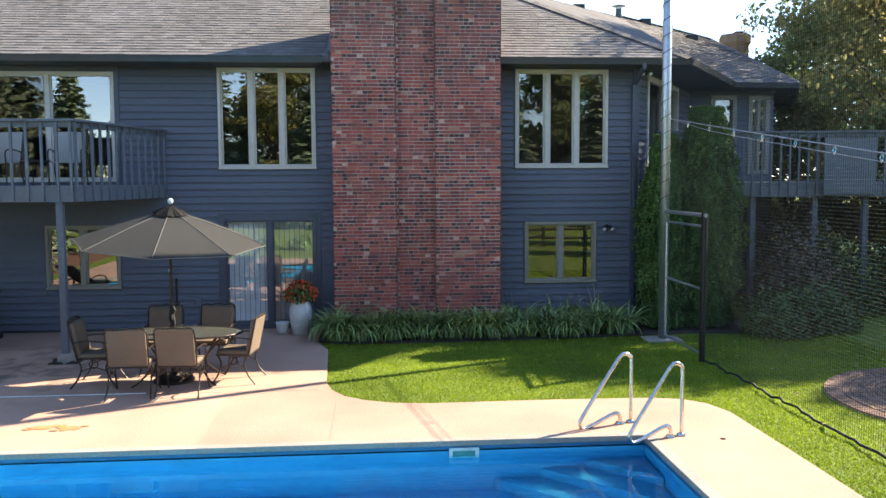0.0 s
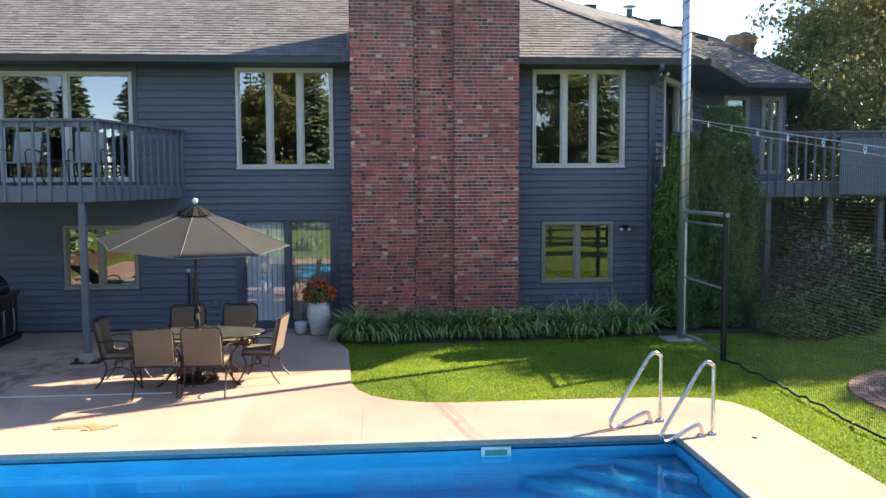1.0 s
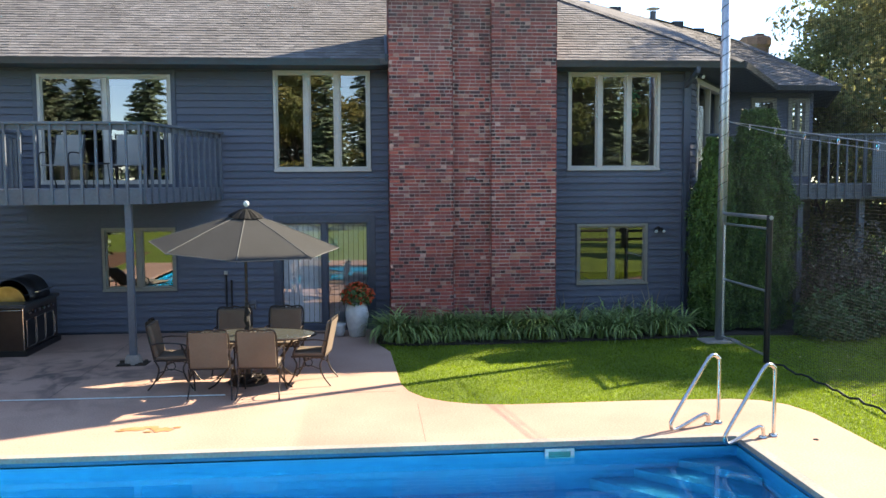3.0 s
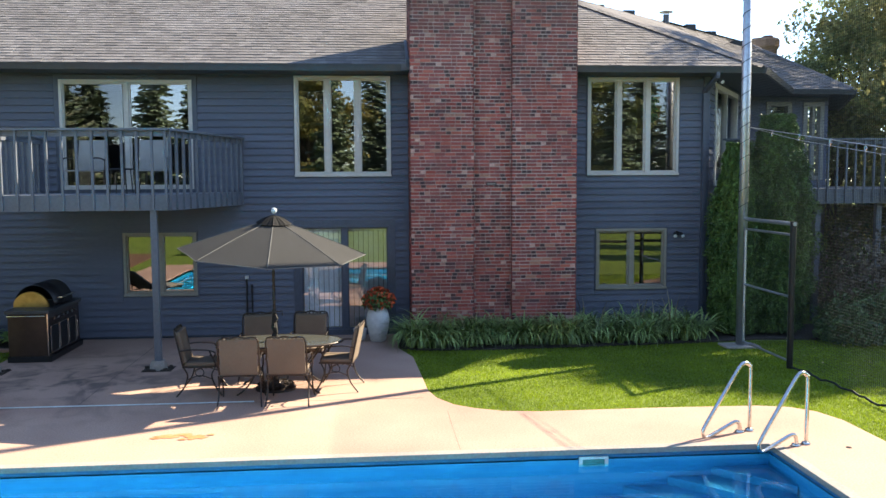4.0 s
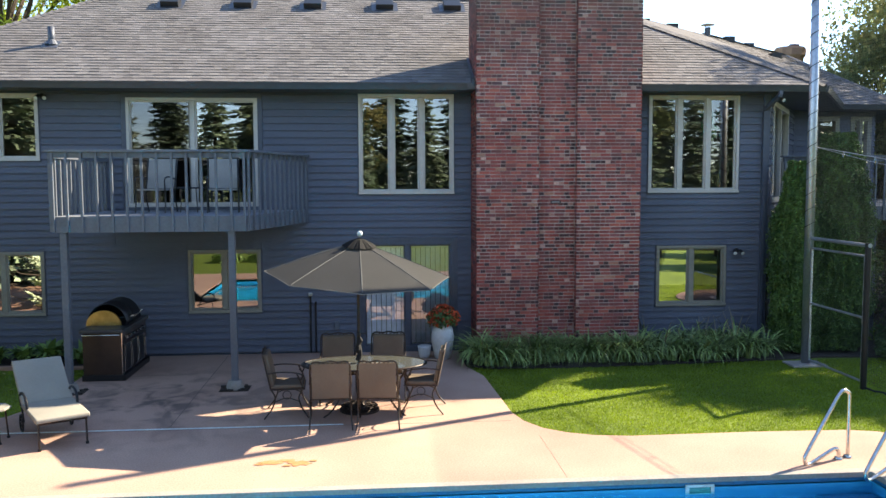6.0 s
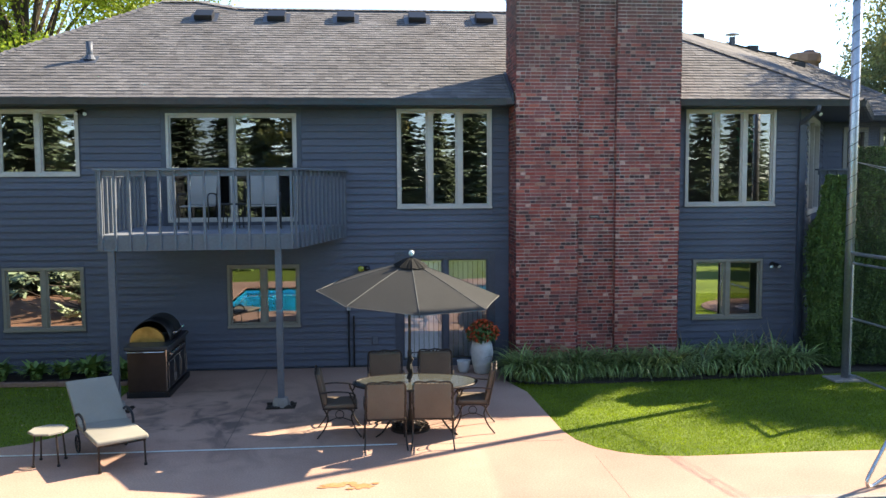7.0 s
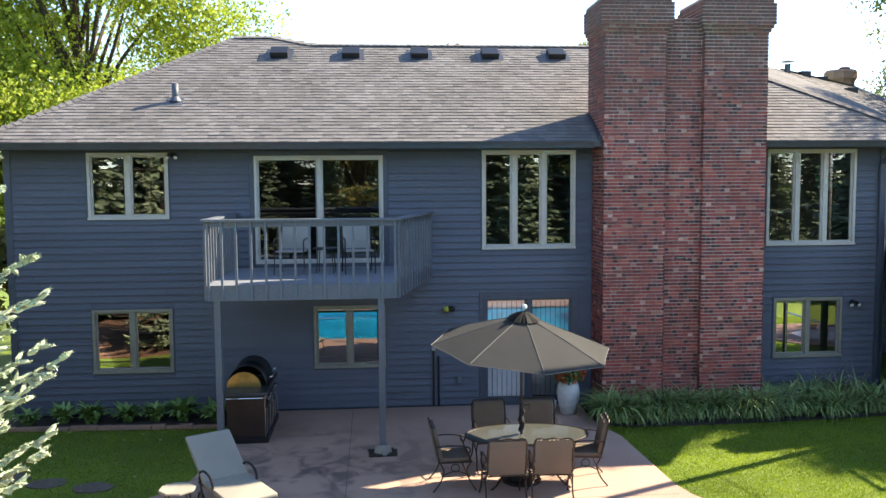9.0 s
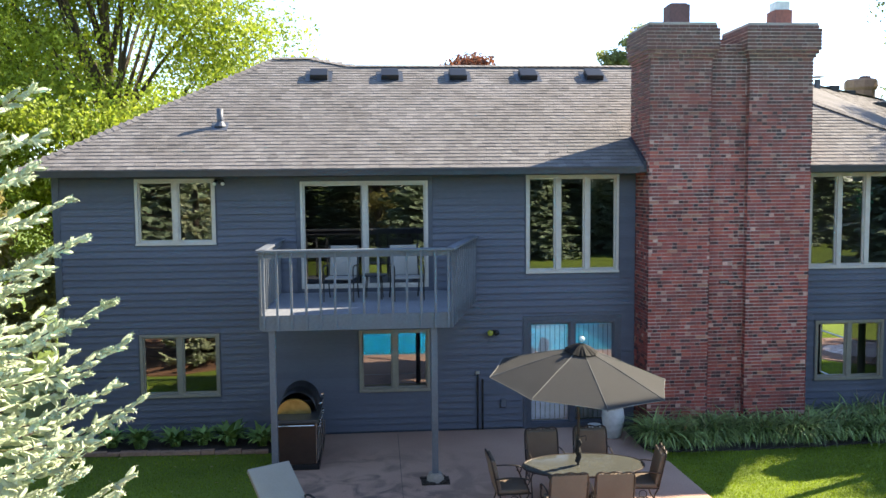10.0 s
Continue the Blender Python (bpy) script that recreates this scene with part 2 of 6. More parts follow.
def prism(bm, pts, z0, z1):
    """An upright prism over a plan outline, counter-clockwise."""
    lo, hi = [bm.verts.new((x, y, z0)) for x, y in pts], [bm.verts.new((x, y, z1)) for x, y in pts]
    bm.faces.new(hi)
    bm.faces.new(lo[::-1])
    for i in range(len(pts)):
        j = (i + 1) % len(pts)
        bm.faces.new((lo[i], lo[j], hi[j], hi[i]))


def lathe(bm, prof, seg=20, at=(0, 0, 0), cap=True):
    rings = []
    for r, z in prof:
        rings.append([bm.verts.new((at[0] + r * math.cos(2 * math.pi * i / seg), at[1] + r * math.sin(2 * math.pi * i / seg), at[2] + z)) for i in range(seg)])
    for a, b in zip(rings, rings[1:]):
        for i in range(seg):
            j = (i + 1) % seg
            bm.faces.new((a[i], a[j], b[j], b[i]))
    if cap:
        bm.faces.new(rings[0][::-1])
        bm.faces.new(rings[-1])


def tube(bm, pts, r, seg=8, closed=False, r1=None):
    """A round bar along points."""
    pts = [Vector(p) for p in pts]
    n = len(pts)
    rings, side = [], None
    for i, p in enumerate(pts):
        a = pts[(i - 1) % n] if closed or i else p
        b = pts[(i + 1) % n] if closed or i < n - 1 else p
        d = (b - a).normalized()
        if side is None:
            side = d.orthogonal().normalized()
        side = (side - d * side.dot(d)).normalized()
        up = d.cross(side)
        rr = r if r1 is None else r + (r1 - r) * i / (n - 1)
        rings.append([bm.verts.new(p + rr * (side * math.cos(2 * math.pi * k / seg) + up * math.sin(2 * math.pi * k / seg))) for k in range(seg)])
    for i in range(n if closed else n - 1):
        a, b = rings[i], rings[(i + 1) % n]
        for k in range(seg):
            j = (k + 1) % seg
            bm.faces.new((a[k], a[j], b[j], b[k]))
    if not closed:
        bm.faces.new(rings[0][::-1])
        bm.faces.new(rings[-1])


def smooth_path(pts, steps=6):
    """Points of a Catmull-Rom curve through pts."""
    p = [Vector(q) for q in pts]
    p = [2 * p[0] - p[1]] + p + [2 * p[-1] - p[-2]]
    out = []
    for i in range(1, len(p) - 2):
        for k in range(steps):
            t = k / steps
            out.append(0.5 * (2 * p[i] + (p[i + 1] - p[i - 1]) * t + (2 * p[i - 1] - 5 * p[i] + 4 * p[i + 1] - p[i + 2]) * t * t
                              + (3 * p[i] - p[i - 1] - 3 * p[i + 1] + p[i + 2]) * t ** 3))
    return out + [p[-2]]


def finish(bm, name, mat, smooth=False, bevel=0.0):
    if bevel:
        bmesh.ops.bevel(bm, geom=bm.edges[:], offset=bevel, segments=2, affect="EDGES", profile=0.7)
    me = bpy.data.meshes.new(name)
    bmesh.ops.recalc_face_normals(bm, faces=bm.faces[:])
    bm.to_mesh(me)
    bm.free()
    me.materials.append(mat)
    if smooth:
        me.shade_smooth()
    return me


def part(name, bm, mat, parent=None, label="", smooth=False, bevel=0.0, at=None):
    ob = new(name, finish(bm, name, mat, smooth, bevel))
    if parent is not None:
        ob.parent = parent
    if at is not None:
        ob.matrix_basis = at
    if label:
        tagged(ob, label)
    return ob


def box_part(name, mat, parent, dims, label="", bevel=0.0, smooth=False):
    bm = bm_new()
    box(bm, *dims)
    return part(name, bm, mat, parent, label, smooth, bevel)


def thing(name, at, label, category, group="", kind=""):
    e = new(name)
    e.empty_display_size = 0.2
    e.matrix_basis = at if isinstance(at, Matrix) else Matrix.Translation(at)
    return tagged(e, label, category, group, kind)


def structure(name, bm, mat, label, category, smooth=False, bevel=0.0):
    return tagged(part(name, bm, mat, None, "", smooth, bevel), label, category, "", "structure")


# ---- the large structure ----
FY = 16.71          # outer face of the garden wall
WX0, WX1 = -12.45, 5.1
WTOP = 5.33
OPEN = {            # x0, x1, z0, z1, panes
    "window_1": (-10.92, -9.40, 3.86, 5.13, 2), "door_1": (-7.77, -5.27, 2.95, 5.06, 2),
    "window_2": (-3.31, -1.42, 3.19, 5.15, 3), "window_3": (2.56, 4.46, 3.19, 5.15, 3),
    "window_4": (-10.93, -9.40, 0.86, 2.10, 2), "window_5": (-6.67, -5.26, 0.86, 2.10, 2),
    "door_2": (-3.28, -1.44, 0.06, 2.22, 2), "window_6": (2.76, 4.24, 0.85, 2.09, 2),
}


def pierced_wall(bm, x0, x1, z0, z1, y0, y1, holes):
    """A wall of blocks between the openings, which go through it."""
    zs = sorted({z0, z1, *[min(max(z, z0), z1) for h in holes for z in h[2:4]]})
    for a, b in zip(zs, zs[1:]):
        cut = sorted((h[0], h[1]) for h in holes if h[2] < b - 1e-6 and h[3] > a + 1e-6)
        x = x0
        for c, d in cut + [(x1, x1)]:
            if c > x + 1e-6:
                box(bm, x, c, y0, y1, a, b)
            x = max(x, d)


# ground with a hole for the pool
POOL = (-8.3, 2.8, 3.2, 9.06)
bm = bm_new()
G = 900.0
gx, gy = [-G, POOL[0] - 0.25, POOL[1] + 0.25, G], [-G, POOL[2] - 0.25, POOL[3] + 0.2, G]
for i in range(3):
    for j in range(3):
        if (i, j) != (1, 1):
            bm.faces.new([bm.verts.new(p) for p in ((gx[i], gy[j], -0.03), (gx[i + 1], gy[j], -0.03), (gx[i + 1], gy[j + 1], -0.03), (gx[i], gy[j + 1], -0.03))])
bmesh.ops.remove_doubles(bm, verts=bm.verts[:], dist=0.001)
ground = structure("ground", bm, M["lawn"], "mown green lawn with scattered pale leaves", "lawn")

# patio slab round the pool
edge = [(-1.35, 16.75), (-1.35, 15.2), (-1.12, 14.4), (-1.06, 13.0), (-1.02, 12.0), (-0.92, 11.55), (-0.72, 11.18), (-0.45, 10.95), (-0.1, 10.78), (0.4, 10.7), (2.1, 10.72),
        (3.4, 10.68), (3.8, 10.57), (4.05, 10.32), (4.18, 9.9), (4.2, 8.0), (4.2, 1.6), (-9.9, 1.6), (-9.9, 11.2), (-9.85, 11.6), (-9.7, 11.78), (-9.4, 11.9), (-8.8, 12.15), (-8.45, 12.5),
        (-8.3, 12.9), (-8.22, 13.6), (-8.2, 16.75)]
hole = [(POOL[0], POOL[2]), (POOL[1], POOL[2]), (POOL[1], POOL[3]), (POOL[0], POOL[3])]
bm = bm_new()
for z in (0.0, -0.12):
    ring = []
    for loop in (edge, hole):
        vs = [bm.verts.new((x, y, z)) for x, y in loop]
        ring += [bm.edges.new((vs[i], vs[(i + 1) % len(vs)])) for i in range(len(vs))]
    bmesh.ops.triangle_fill(bm, use_beauty=True, edges=ring)
bm.verts.ensure_lookup_table()
k = len(edge) + len(hole)
for base, n in ((0, len(edge)), (len(edge), len(hole))):
    for i in range(n):
        j = (i + 1) % n
        bm.faces.new((bm.verts[base + i], bm.verts[base + j], bm.verts[k + base + j], bm.verts[k + base + i]))
patio = structure("patio", bm, M["concrete"], "pinkish tan concrete patio with dark stains", "patio")

# pool basin, coping, water
PW = -0.17
bm = bm_new()
px0, px1, py0, py1 = POOL
v = [bm.verts.new((x, y, z)) for z in (-0.05, -1.25) for x, y in ((px0, py0), (px1, py0), (px1, py1), (px0, py1))]
for i in range(4):
    j = (i + 1) % 4
    bm.faces.new((v[i], v[j], v[4 + j], v[4 + i]))
bm.faces.new(v[4:])
pool = tagged(new("swimming_pool"), "in-ground swimming pool with bright blue liner", "pool", "", "structure")
part("basin", bm, M["liner"], pool)
bm = bm_new()
box(bm, px0, px1, py1 - 0.012, py1 - 0.004, -0.1, -0.056)
box(bm, px1 - 0.012, px1 - 0.004, py0, py1 - 0.013, -0.1, -0.056)
part("liner_band", bm, M["liner_band"], pool, "dark blue patterned waterline band")
bm = bm_new()
box(bm, px0 - 0.02, px1 + 0.1, py1 - 0.03, py1 + 0.1, -0.055, 0.008)
box(bm, px1 - 0.03, px1 + 0.1, py0, py1 - 0.031, -0.055, 0.008)
part("coping", bm, M["coping"], pool, "weathered concrete pool coping", bevel=0.008)
bm = bm_new()
bm.faces.new([bm.verts.new((x, y, PW)) for x, y in ((px0, py0), (px1, py0), (px1, py1), (px0, py1))])
water = structure("water", bm, M["water"], "clear calm pool water", "water")
water.visible_shadow = False

# garden wall with its openings
bm = bm_new()
pierced_wall(bm, WX0, WX1, -0.1, WTOP, FY + 0.03, FY + 0.2, list(OPEN.values()))
wall_south = structure("wall_south", bm, M["trim"], "blue-grey house wall clad in lap siding", "wall")


def opening(name, spec):
    x0, x1, z0, z1, n = spec
    door = name.startswith("door")
    mat = M["cream"] if z0 > 2.5 else M["tan"]
    if name == "door_2":
        mat = M["trim"]
    w = 0.055
    e = thing(name, (x0, FY, z0), ("cream-framed sliding patio door opening onto the balcony" if name == "door_1" else "dark-framed sliding glass patio door with white vertical blinds" if door
                                   else "cream-painted casement window with %s tall panes" % ("three" if n == 3 else "two") if z0 > 2.5 else "tan-painted two-pane window"),
              "sliding door" if door else "window", "", "structure")
    W, H = x1 - x0, z1 - z0
    bm = bm_new()
    box(bm, 0, w, -0.035, 0.12, 0, H)
    box(bm, W - w, W, -0.035, 0.12, 0, H)
    box(bm, w, W - w, -0.035, 0.12, H - w, H)
    box(bm, w, W - w, -0.035, 0.12, 0, w)
    part("window_frame", bm, mat, e, "", bevel=0.006)
    if not door:
        box_part("window_sill", mat, e, (-0.008, W + 0.008, -0.055, -0.036, -0.012, 0.03), bevel=0.006)
    cw = (W - 2 * w) / n
    for i in range(1, n):
        c = w + cw * i
        box_part("mullion", mat, e, (c - 0.045, c + 0.045, -0.015, 0.1, w + 0.001, H - w - 0.001), bevel=0.005)
    for i in range(n):
        a, b = w + cw * i + (0.046 if i else 0.001), w + cw * (i + 1) - (0.046 if i < n - 1 else 0.001)
        s = 0.03
        bm = bm_new()
        for q in ((a, a + s, w + .001, H - w - .001), (b - s, b, w + .001, H - w - .001), (a + s, b - s, H - w - s, H - w - .001), (a + s, b - s, w + .001, w + s)):
            box(bm, q[0], q[1], 0.02, 0.07, q[2], q[3])
        sash = part("sash", bm, mat, e)
        bm = bm_new()
        y = 0.045
        bm.faces.new([bm.verts.new(p) for p in ((a + s, y, w + s), (b - s, y, w + s), (b - s, y, H - w - s), (a + s, y, H - w - s))])
        pane = part("pane", bm, M["glass"], sash, "reflecting window glass")
        pane.visible_shadow = False
    return e


openings = {k: opening(k, s) for k, s in OPEN.items()}

M["screen"] = glassy("insect_screen", (0.6, 0.6, 0.61), 1.3)
bm = bm_new()
bm.faces.new([bm.verts.new(p) for p in ((0.09, 0.012, 0.09), (1.2, 0.012, 0.09), (1.2, 0.012, 2.02), (0.09, 0.012, 2.02))])
part("insect_screen", bm, M["screen"], openings["door_1"], "dark insect screen")

# rooms behind the glass, their dimness put into the dark colour
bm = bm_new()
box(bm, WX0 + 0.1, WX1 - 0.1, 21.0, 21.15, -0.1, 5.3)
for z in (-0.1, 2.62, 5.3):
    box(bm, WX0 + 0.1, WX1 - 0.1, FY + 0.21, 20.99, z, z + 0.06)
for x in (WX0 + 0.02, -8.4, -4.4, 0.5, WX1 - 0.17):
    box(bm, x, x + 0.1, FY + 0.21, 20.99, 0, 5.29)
structure("interior_wall", bm, M["room"], "plain rooms behind the windows with dimness painted in", "wall")

# siding boards, course by course, cut round openings and chimney
CH = (-1.07, 2.15)
EXPO = 0.137
TRIM = {k: 0.088 if k.startswith("door") else 0.018 for k in OPEN}
holes = [(v[0] - TRIM[k] - 0.002, v[1] + TRIM[k] + 0.002, v[2] - TRIM[k] - 0.002, v[3] + TRIM[k] + 0.002) for k, v in OPEN.items()] + [(CH[0] - 0.004, CH[1] + 0.004, -1, 9)]
bmt = bm_new()
for key, (x0, x1, z0, z1, _) in OPEN.items():
    t = TRIM[key]
    box(bmt, x0 - t, x0, FY - 0.024, FY + 0.029, z0 - t, z1 + t)
    box(bmt, x1, x1 + t, FY - 0.024, FY + 0.029, z0 - t, z1 + t)
    box(bmt, x0, x1, FY - 0.024, FY + 0.029, z1, z1 + t)
    box(bmt, x0, x1, FY - 0.024, FY + 0.029, z0 - t, z0)
for x in (WX0 - 0.01, WX1 - 0.12):
    box(bmt, x, x + 0.13, FY - 0.026, FY + 0.029, 0.05, WTOP)
box(bmt, WX0 + 0.13, WX1 - 0.13, FY - 0.01, FY + 0.028, WTOP - 0.16, WTOP - 0.001)
structure("trim", bmt, M["trim"], "blue-grey flat boards round windows and corners", "trim")


def siding_board(parent, p, q, z, top, lo, hi, to_world):
    """One lap board between p and q, cut off below lo and above hi."""
    full = top + 0.012 - z
    if hi == top:
        hi = top + 0.012
    f, g = (lo - z) / full, (hi - z) / full
    bm = bm_new()
    vs = [bm.verts.new(k) for k in ((p, 0.012 + 0.016 * f, lo), (q - 0.002, 0.012 + 0.016 * f, lo), (q - 0.002, -0.023 + 0.037 * f, lo), (p, -0.023 + 0.037 * f, lo),
                                    (p, 0.012 + 0.016 * g, hi), (q - 0.002, 0.012 + 0.016 * g, hi), (q - 0.002, -0.023 + 0.037 * g, hi), (p, -0.023 + 0.037 * g, hi))]
    for face in ((0, 1, 2, 3), (4, 7, 6, 5), (3, 2, 6, 7), (0, 4, 5, 1), (0, 3, 7, 4), (1, 5, 6, 2)):
        bm.faces.new([vs[k] for k in face])
    part("siding_board", bm, M["siding"], parent, at=to_world)


def siding_courses(parent, x0, x1, z0, z1, holes, to_world=None):
    z = z0
    while z < z1 - 0.02:
        top = min(z + EXPO, z1)
        cuts = sorted((h[0], h[1]) for h in holes if h[2] < top - 1e-6 and h[3] > z + 1e-6)
        x = x0
        for c, d in cuts + [(x1, x1)]:
            if c > x + 0.02:
                # long runs are butted from shorter boards
                xs, a = [x], x
                while c - a > 5.2:
                    a += random.uniform(2.6, 4.6)
                    xs.append(a)
                xs.append(c)
                for p, q in zip(xs, xs[1:]):
                    siding_board(parent, p, q, z, top, z, top, to_world)
            x = max(x, d)
        for a, b, lo, hi in holes:
            if z + 0.012 < lo < top:
                siding_board(parent, a, b, z, top, z, lo - 0.001, to_world)
            if z < hi < top - 0.012:
                siding_board(parent, a, b, z, top, hi + 0.001, top, to_world)
        z = top


# eaves, gutter, roof
EY, EZ, SL = 16.03, 5.29, 0.571
EL, ER = -12.85, 5.9


def on_roof(x, y, lift=0.0):
    return Vector((x, y, EZ + SL * (y - EY) + lift))


HIPL, HIPR, RIDGE = (-8.68, 20.77), (1.95, 20.39), 20.39
roof = tagged(new("roof"), "hipped roof of weathered grey-brown asphalt shingles", "roof", "", "structure")
bm = bm_new()
top = [on_roof(EL, EY), on_roof(ER, EY), on_roof(*HIPR), on_roof(-6.85, RIDGE), on_roof(-7.8, 20.8), on_roof(*HIPL)]
bot = [p - Vector((0, 0, 0.1)) for p in top]
tv, bv = [bm.verts.new(p) for p in top], [bm.verts.new(p) for p in bot]
bm.faces.new(tv)
bm.faces.new(bv[::-1])
for i in range(6):
    j = (i + 1) % 6
    bm.faces.new((bv[i], bv[j], tv[j], tv[i]))
part("roof_slope", bm, M["shingle"], roof)
bm = bm_new()
W2 = [(ER, EY), (8.5, 20.0), (10.2, 20.15), (12.0, 23.8), (14.1, 28.4)]
ev = [bm.verts.new((x, y, EZ)) for x, y in W2]
r1, r2, r3, r4 = (bm.verts.new(p) for p in ((*HIPR, 7.78), (7.2, 25.6, 7.92), (11.3, 28.6, 7.75), (14.0, 34.0, 7.4)))
for f in ((ev[0], ev[1], r2, r1), (ev[1], ev[2], r3, r2), (ev[2], ev[3], r3), (ev[3], ev[4], r4, r3)):
    bm.faces.new(f)
part("wing_slope", bm, M["shingle"], roof)
bm = bm_new()
L, RR = on_roof(*HIPL), on_roof(*HIPR)
b1, b2, b3 = Vector((EL, 25.4, EZ)), Vector((4, 26, EZ)), Vector((7.2, 25.6, 7.92))
for f in ((on_roof(EL, EY), L, b1), (L, on_roof(-7.8, 20.8), on_roof(-6.85, RIDGE), RR, b3, b2, b1)):
    vs = [bm.verts.new(p - Vector((0, 0, 0.004))) for p in f]
    bmesh.ops.triangulate(bm, faces=[bm.faces.new(vs)])
part("rear_slope", bm, M["shingle"], roof)
bm = bm_new()
box(bm, EL + 0.02, ER - 0.1, EY + 0.022, FY + 0.028, EZ - 0.11, EZ - 0.102)
structure("soffit", bm, M["soffit"], "dark painted soffit under the eaves", "soffit")
gut = tagged(new("gutter"), "dark blue-grey metal gutter along the eaves", "gutter", "", "structure")
for gx0, gx1 in ((EL, CH[0] - 0.16), (CH[1], ER)):
    bm = bm_new()
    prof = [(EY + 0.02, EZ - 0.125), (EY - 0.05, EZ - 0.125), (EY - 0.07, EZ - 0.06), (EY - 0.09, EZ - 0.012), (EY - 0.078, EZ - 0.012), (EY - 0.04, EZ - 0.1), (EY + 0.02, EZ - 0.1)]
    a, b = [bm.verts.new((gx0, y, z)) for y, z in prof], [bm.verts.new((gx1, y, z)) for y, z in prof]
    bm.faces.new(a)
    bm.faces.new(b[::-1])
    for i in range(7):
        j = (i + 1) % 7
        bm.faces.new((a[i], b[i], b[j], a[j]))
    part("gutter_run", bm, M["gutter"], gut)

# chimney core; its bricks are laid near the end of the file
CY = 15.88
chimney = tagged(new("chimney"), "massive twin-stack chimney of old red brick", "chimney", "", "structure")
bm = bm_new()
box(bm, CH[0] + 0.02, 0.13, CY + 0.009, 17.1, -0.1, 7.95)
box(bm, 0.9, CH[1] - 0.02, CY + 0.009, 17.1, -0.1, 7.95)
box(bm, 0.131, 0.899, CY + 0.139, 17.05, -0.1, 7.62)
part("mortar_core", bm, M["mortar"], chimney, "grey-brown mortar")


# ---- wing of the house and its raised deck ----
def slanted_wall(name, p, q, z0, z1, wins, label):
    """A wall between two plan points with windows at distances along it."""
    p, q = Vector((*p, 0)), Vector((*q, 0))
    n = (q - p).length
    m = Matrix.Translation(p) @ Matrix.Rotation(math.atan2(q.y - p.y, q.x - p.x), 4, "Z")
    bm = bm_new()
    pierced_wall(bm, 0, n, z0, z1, 0.03, 0.18, wins)
    bm.transform(m)
    w = structure(name, bm, M["trim"], label, "wall")
    siding_courses(w, 0, n, max(z0, 0.05), z1, [(a - 0.06, b + 0.06, c - 0.06, d + 0.06) for a, b, c, d in wins], m)
    return m, w


def small_window(name, m, a, b, z0, z1, mat, label, n=1):
    e = thing(name, m @ Matrix.Translation((a, 0, z0)), label, "window", "", "structure")
    W, H, w = b - a, z1 - z0, 0.06
    bm = bm_new()
    box(bm, -0.055, w, -0.03, 0.1, -0.05, H + 0.05)
    box(bm, W - w, W + 0.055, -0.03, 0.1, -0.05, H + 0.05)
    box(bm, w, W - w, -0.03, 0.1, H - w, H + 0.05)
    box(bm, w, W - w, -0.03, 0.1, -0.05, w)
    part("window_frame", bm, mat, e)
    for i in range(1, n):
        box_part("mullion", mat, e, (W * i / n - 0.04, W * i / n + 0.04, -0.02, 0.09, w, H - w))
    bm = bm_new()
    bm.faces.new([bm.verts.new(k) for k in ((w, 0.05, w), (W - w, 0.05, w), (W - w, 0.05, H - w), (w, 0.05, H - w))])
    part("pane", bm, M["glass"], e).visible_shadow = False


WP = [(5.1, 16.72), (7.7, 20.75), (10.0, 20.95), (11.5, 24.3), (13.4, 28.4)]
m1, _ = slanted_wall("wall_east", WP[0], WP[1], -0.1, WTOP, [(0.7, 3.4, 3.0, 5.06)], "blue-grey lap-sided wall of the angled wing")
small_window("window_7", m1, 0.7, 3.4, 3.0, 5.06, M["cream"], "cream-framed glass door of the wing", 2)
m2, _ = slanted_wall("wall_wing", WP[1], WP[2], -0.1, WTOP, [(0.62, 1.22, 3.3, 5.0), (1.66, 2.14, 3.1, 5.0)], "blue-grey lap-sided wall above the raised deck")
small_window("window_8", m2, 0.62, 1.22, 3.3, 5.0, M["tan"], "small tan-framed window of the wing")
small_window("window_9", m2, 1.66, 2.14, 3.1, 5.0, M["tan"], "narrow tan-framed window of the wing", 2)
slanted_wall("wall_far", WP[2], WP[3], -0.1, WTOP, [], "blue-grey lap-sided far wall of the wing")
slanted_wall("wall_end", WP[3], WP[4], -0.1, WTOP, [], "blue-grey lap-sided end wall of the wing")
# solid dark backing, added so the wing panes look into shade
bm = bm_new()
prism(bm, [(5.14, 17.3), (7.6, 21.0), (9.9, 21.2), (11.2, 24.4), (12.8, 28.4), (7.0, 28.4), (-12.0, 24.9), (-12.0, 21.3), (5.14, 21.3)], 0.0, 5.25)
structure("interior_block", bm, M["room"], "added dark backing block behind the wing windows", "wall")
bm = bm_new()
for (a, b), (c, d) in zip(W2, W2[1:]):
    v = Vector((c - a, d - b, 0)).normalized()
    nrm = Vector((v.y, -v.x, 0))
    q = [Vector((a, b, 0)), Vector((c, d, 0))]
    vs = [bm.verts.new(k) for k in (*[p + Vector((0, 0, z)) + nrm * o for p in q for z, o in ((EZ - 0.125, 0), (EZ - 0.125, 0.06), (EZ - 0.01, 0.09), (EZ - 0.01, 0))],)]
    for f in ((0, 1, 2, 3), (4, 7, 6, 5), (0, 4, 5, 1), (1, 5, 6, 2), (2, 6, 7, 3), (3, 7, 4, 0)):
        bm.faces.new([vs[k] for k in f])
part("gutter_run", bm, M["gutter"], gut)
bm = bm_new()
inner = [(5.0, 16.9), (7.7, 20.95), (10.0, 21.15), (11.4, 24.4), (13.2, 28.5)]
for i in range(4):
    bm.faces.new([bm.verts.new((*p, EZ - 0.105)) for p in (W2[i], W2[i + 1], inner[i + 1], inner[i])])
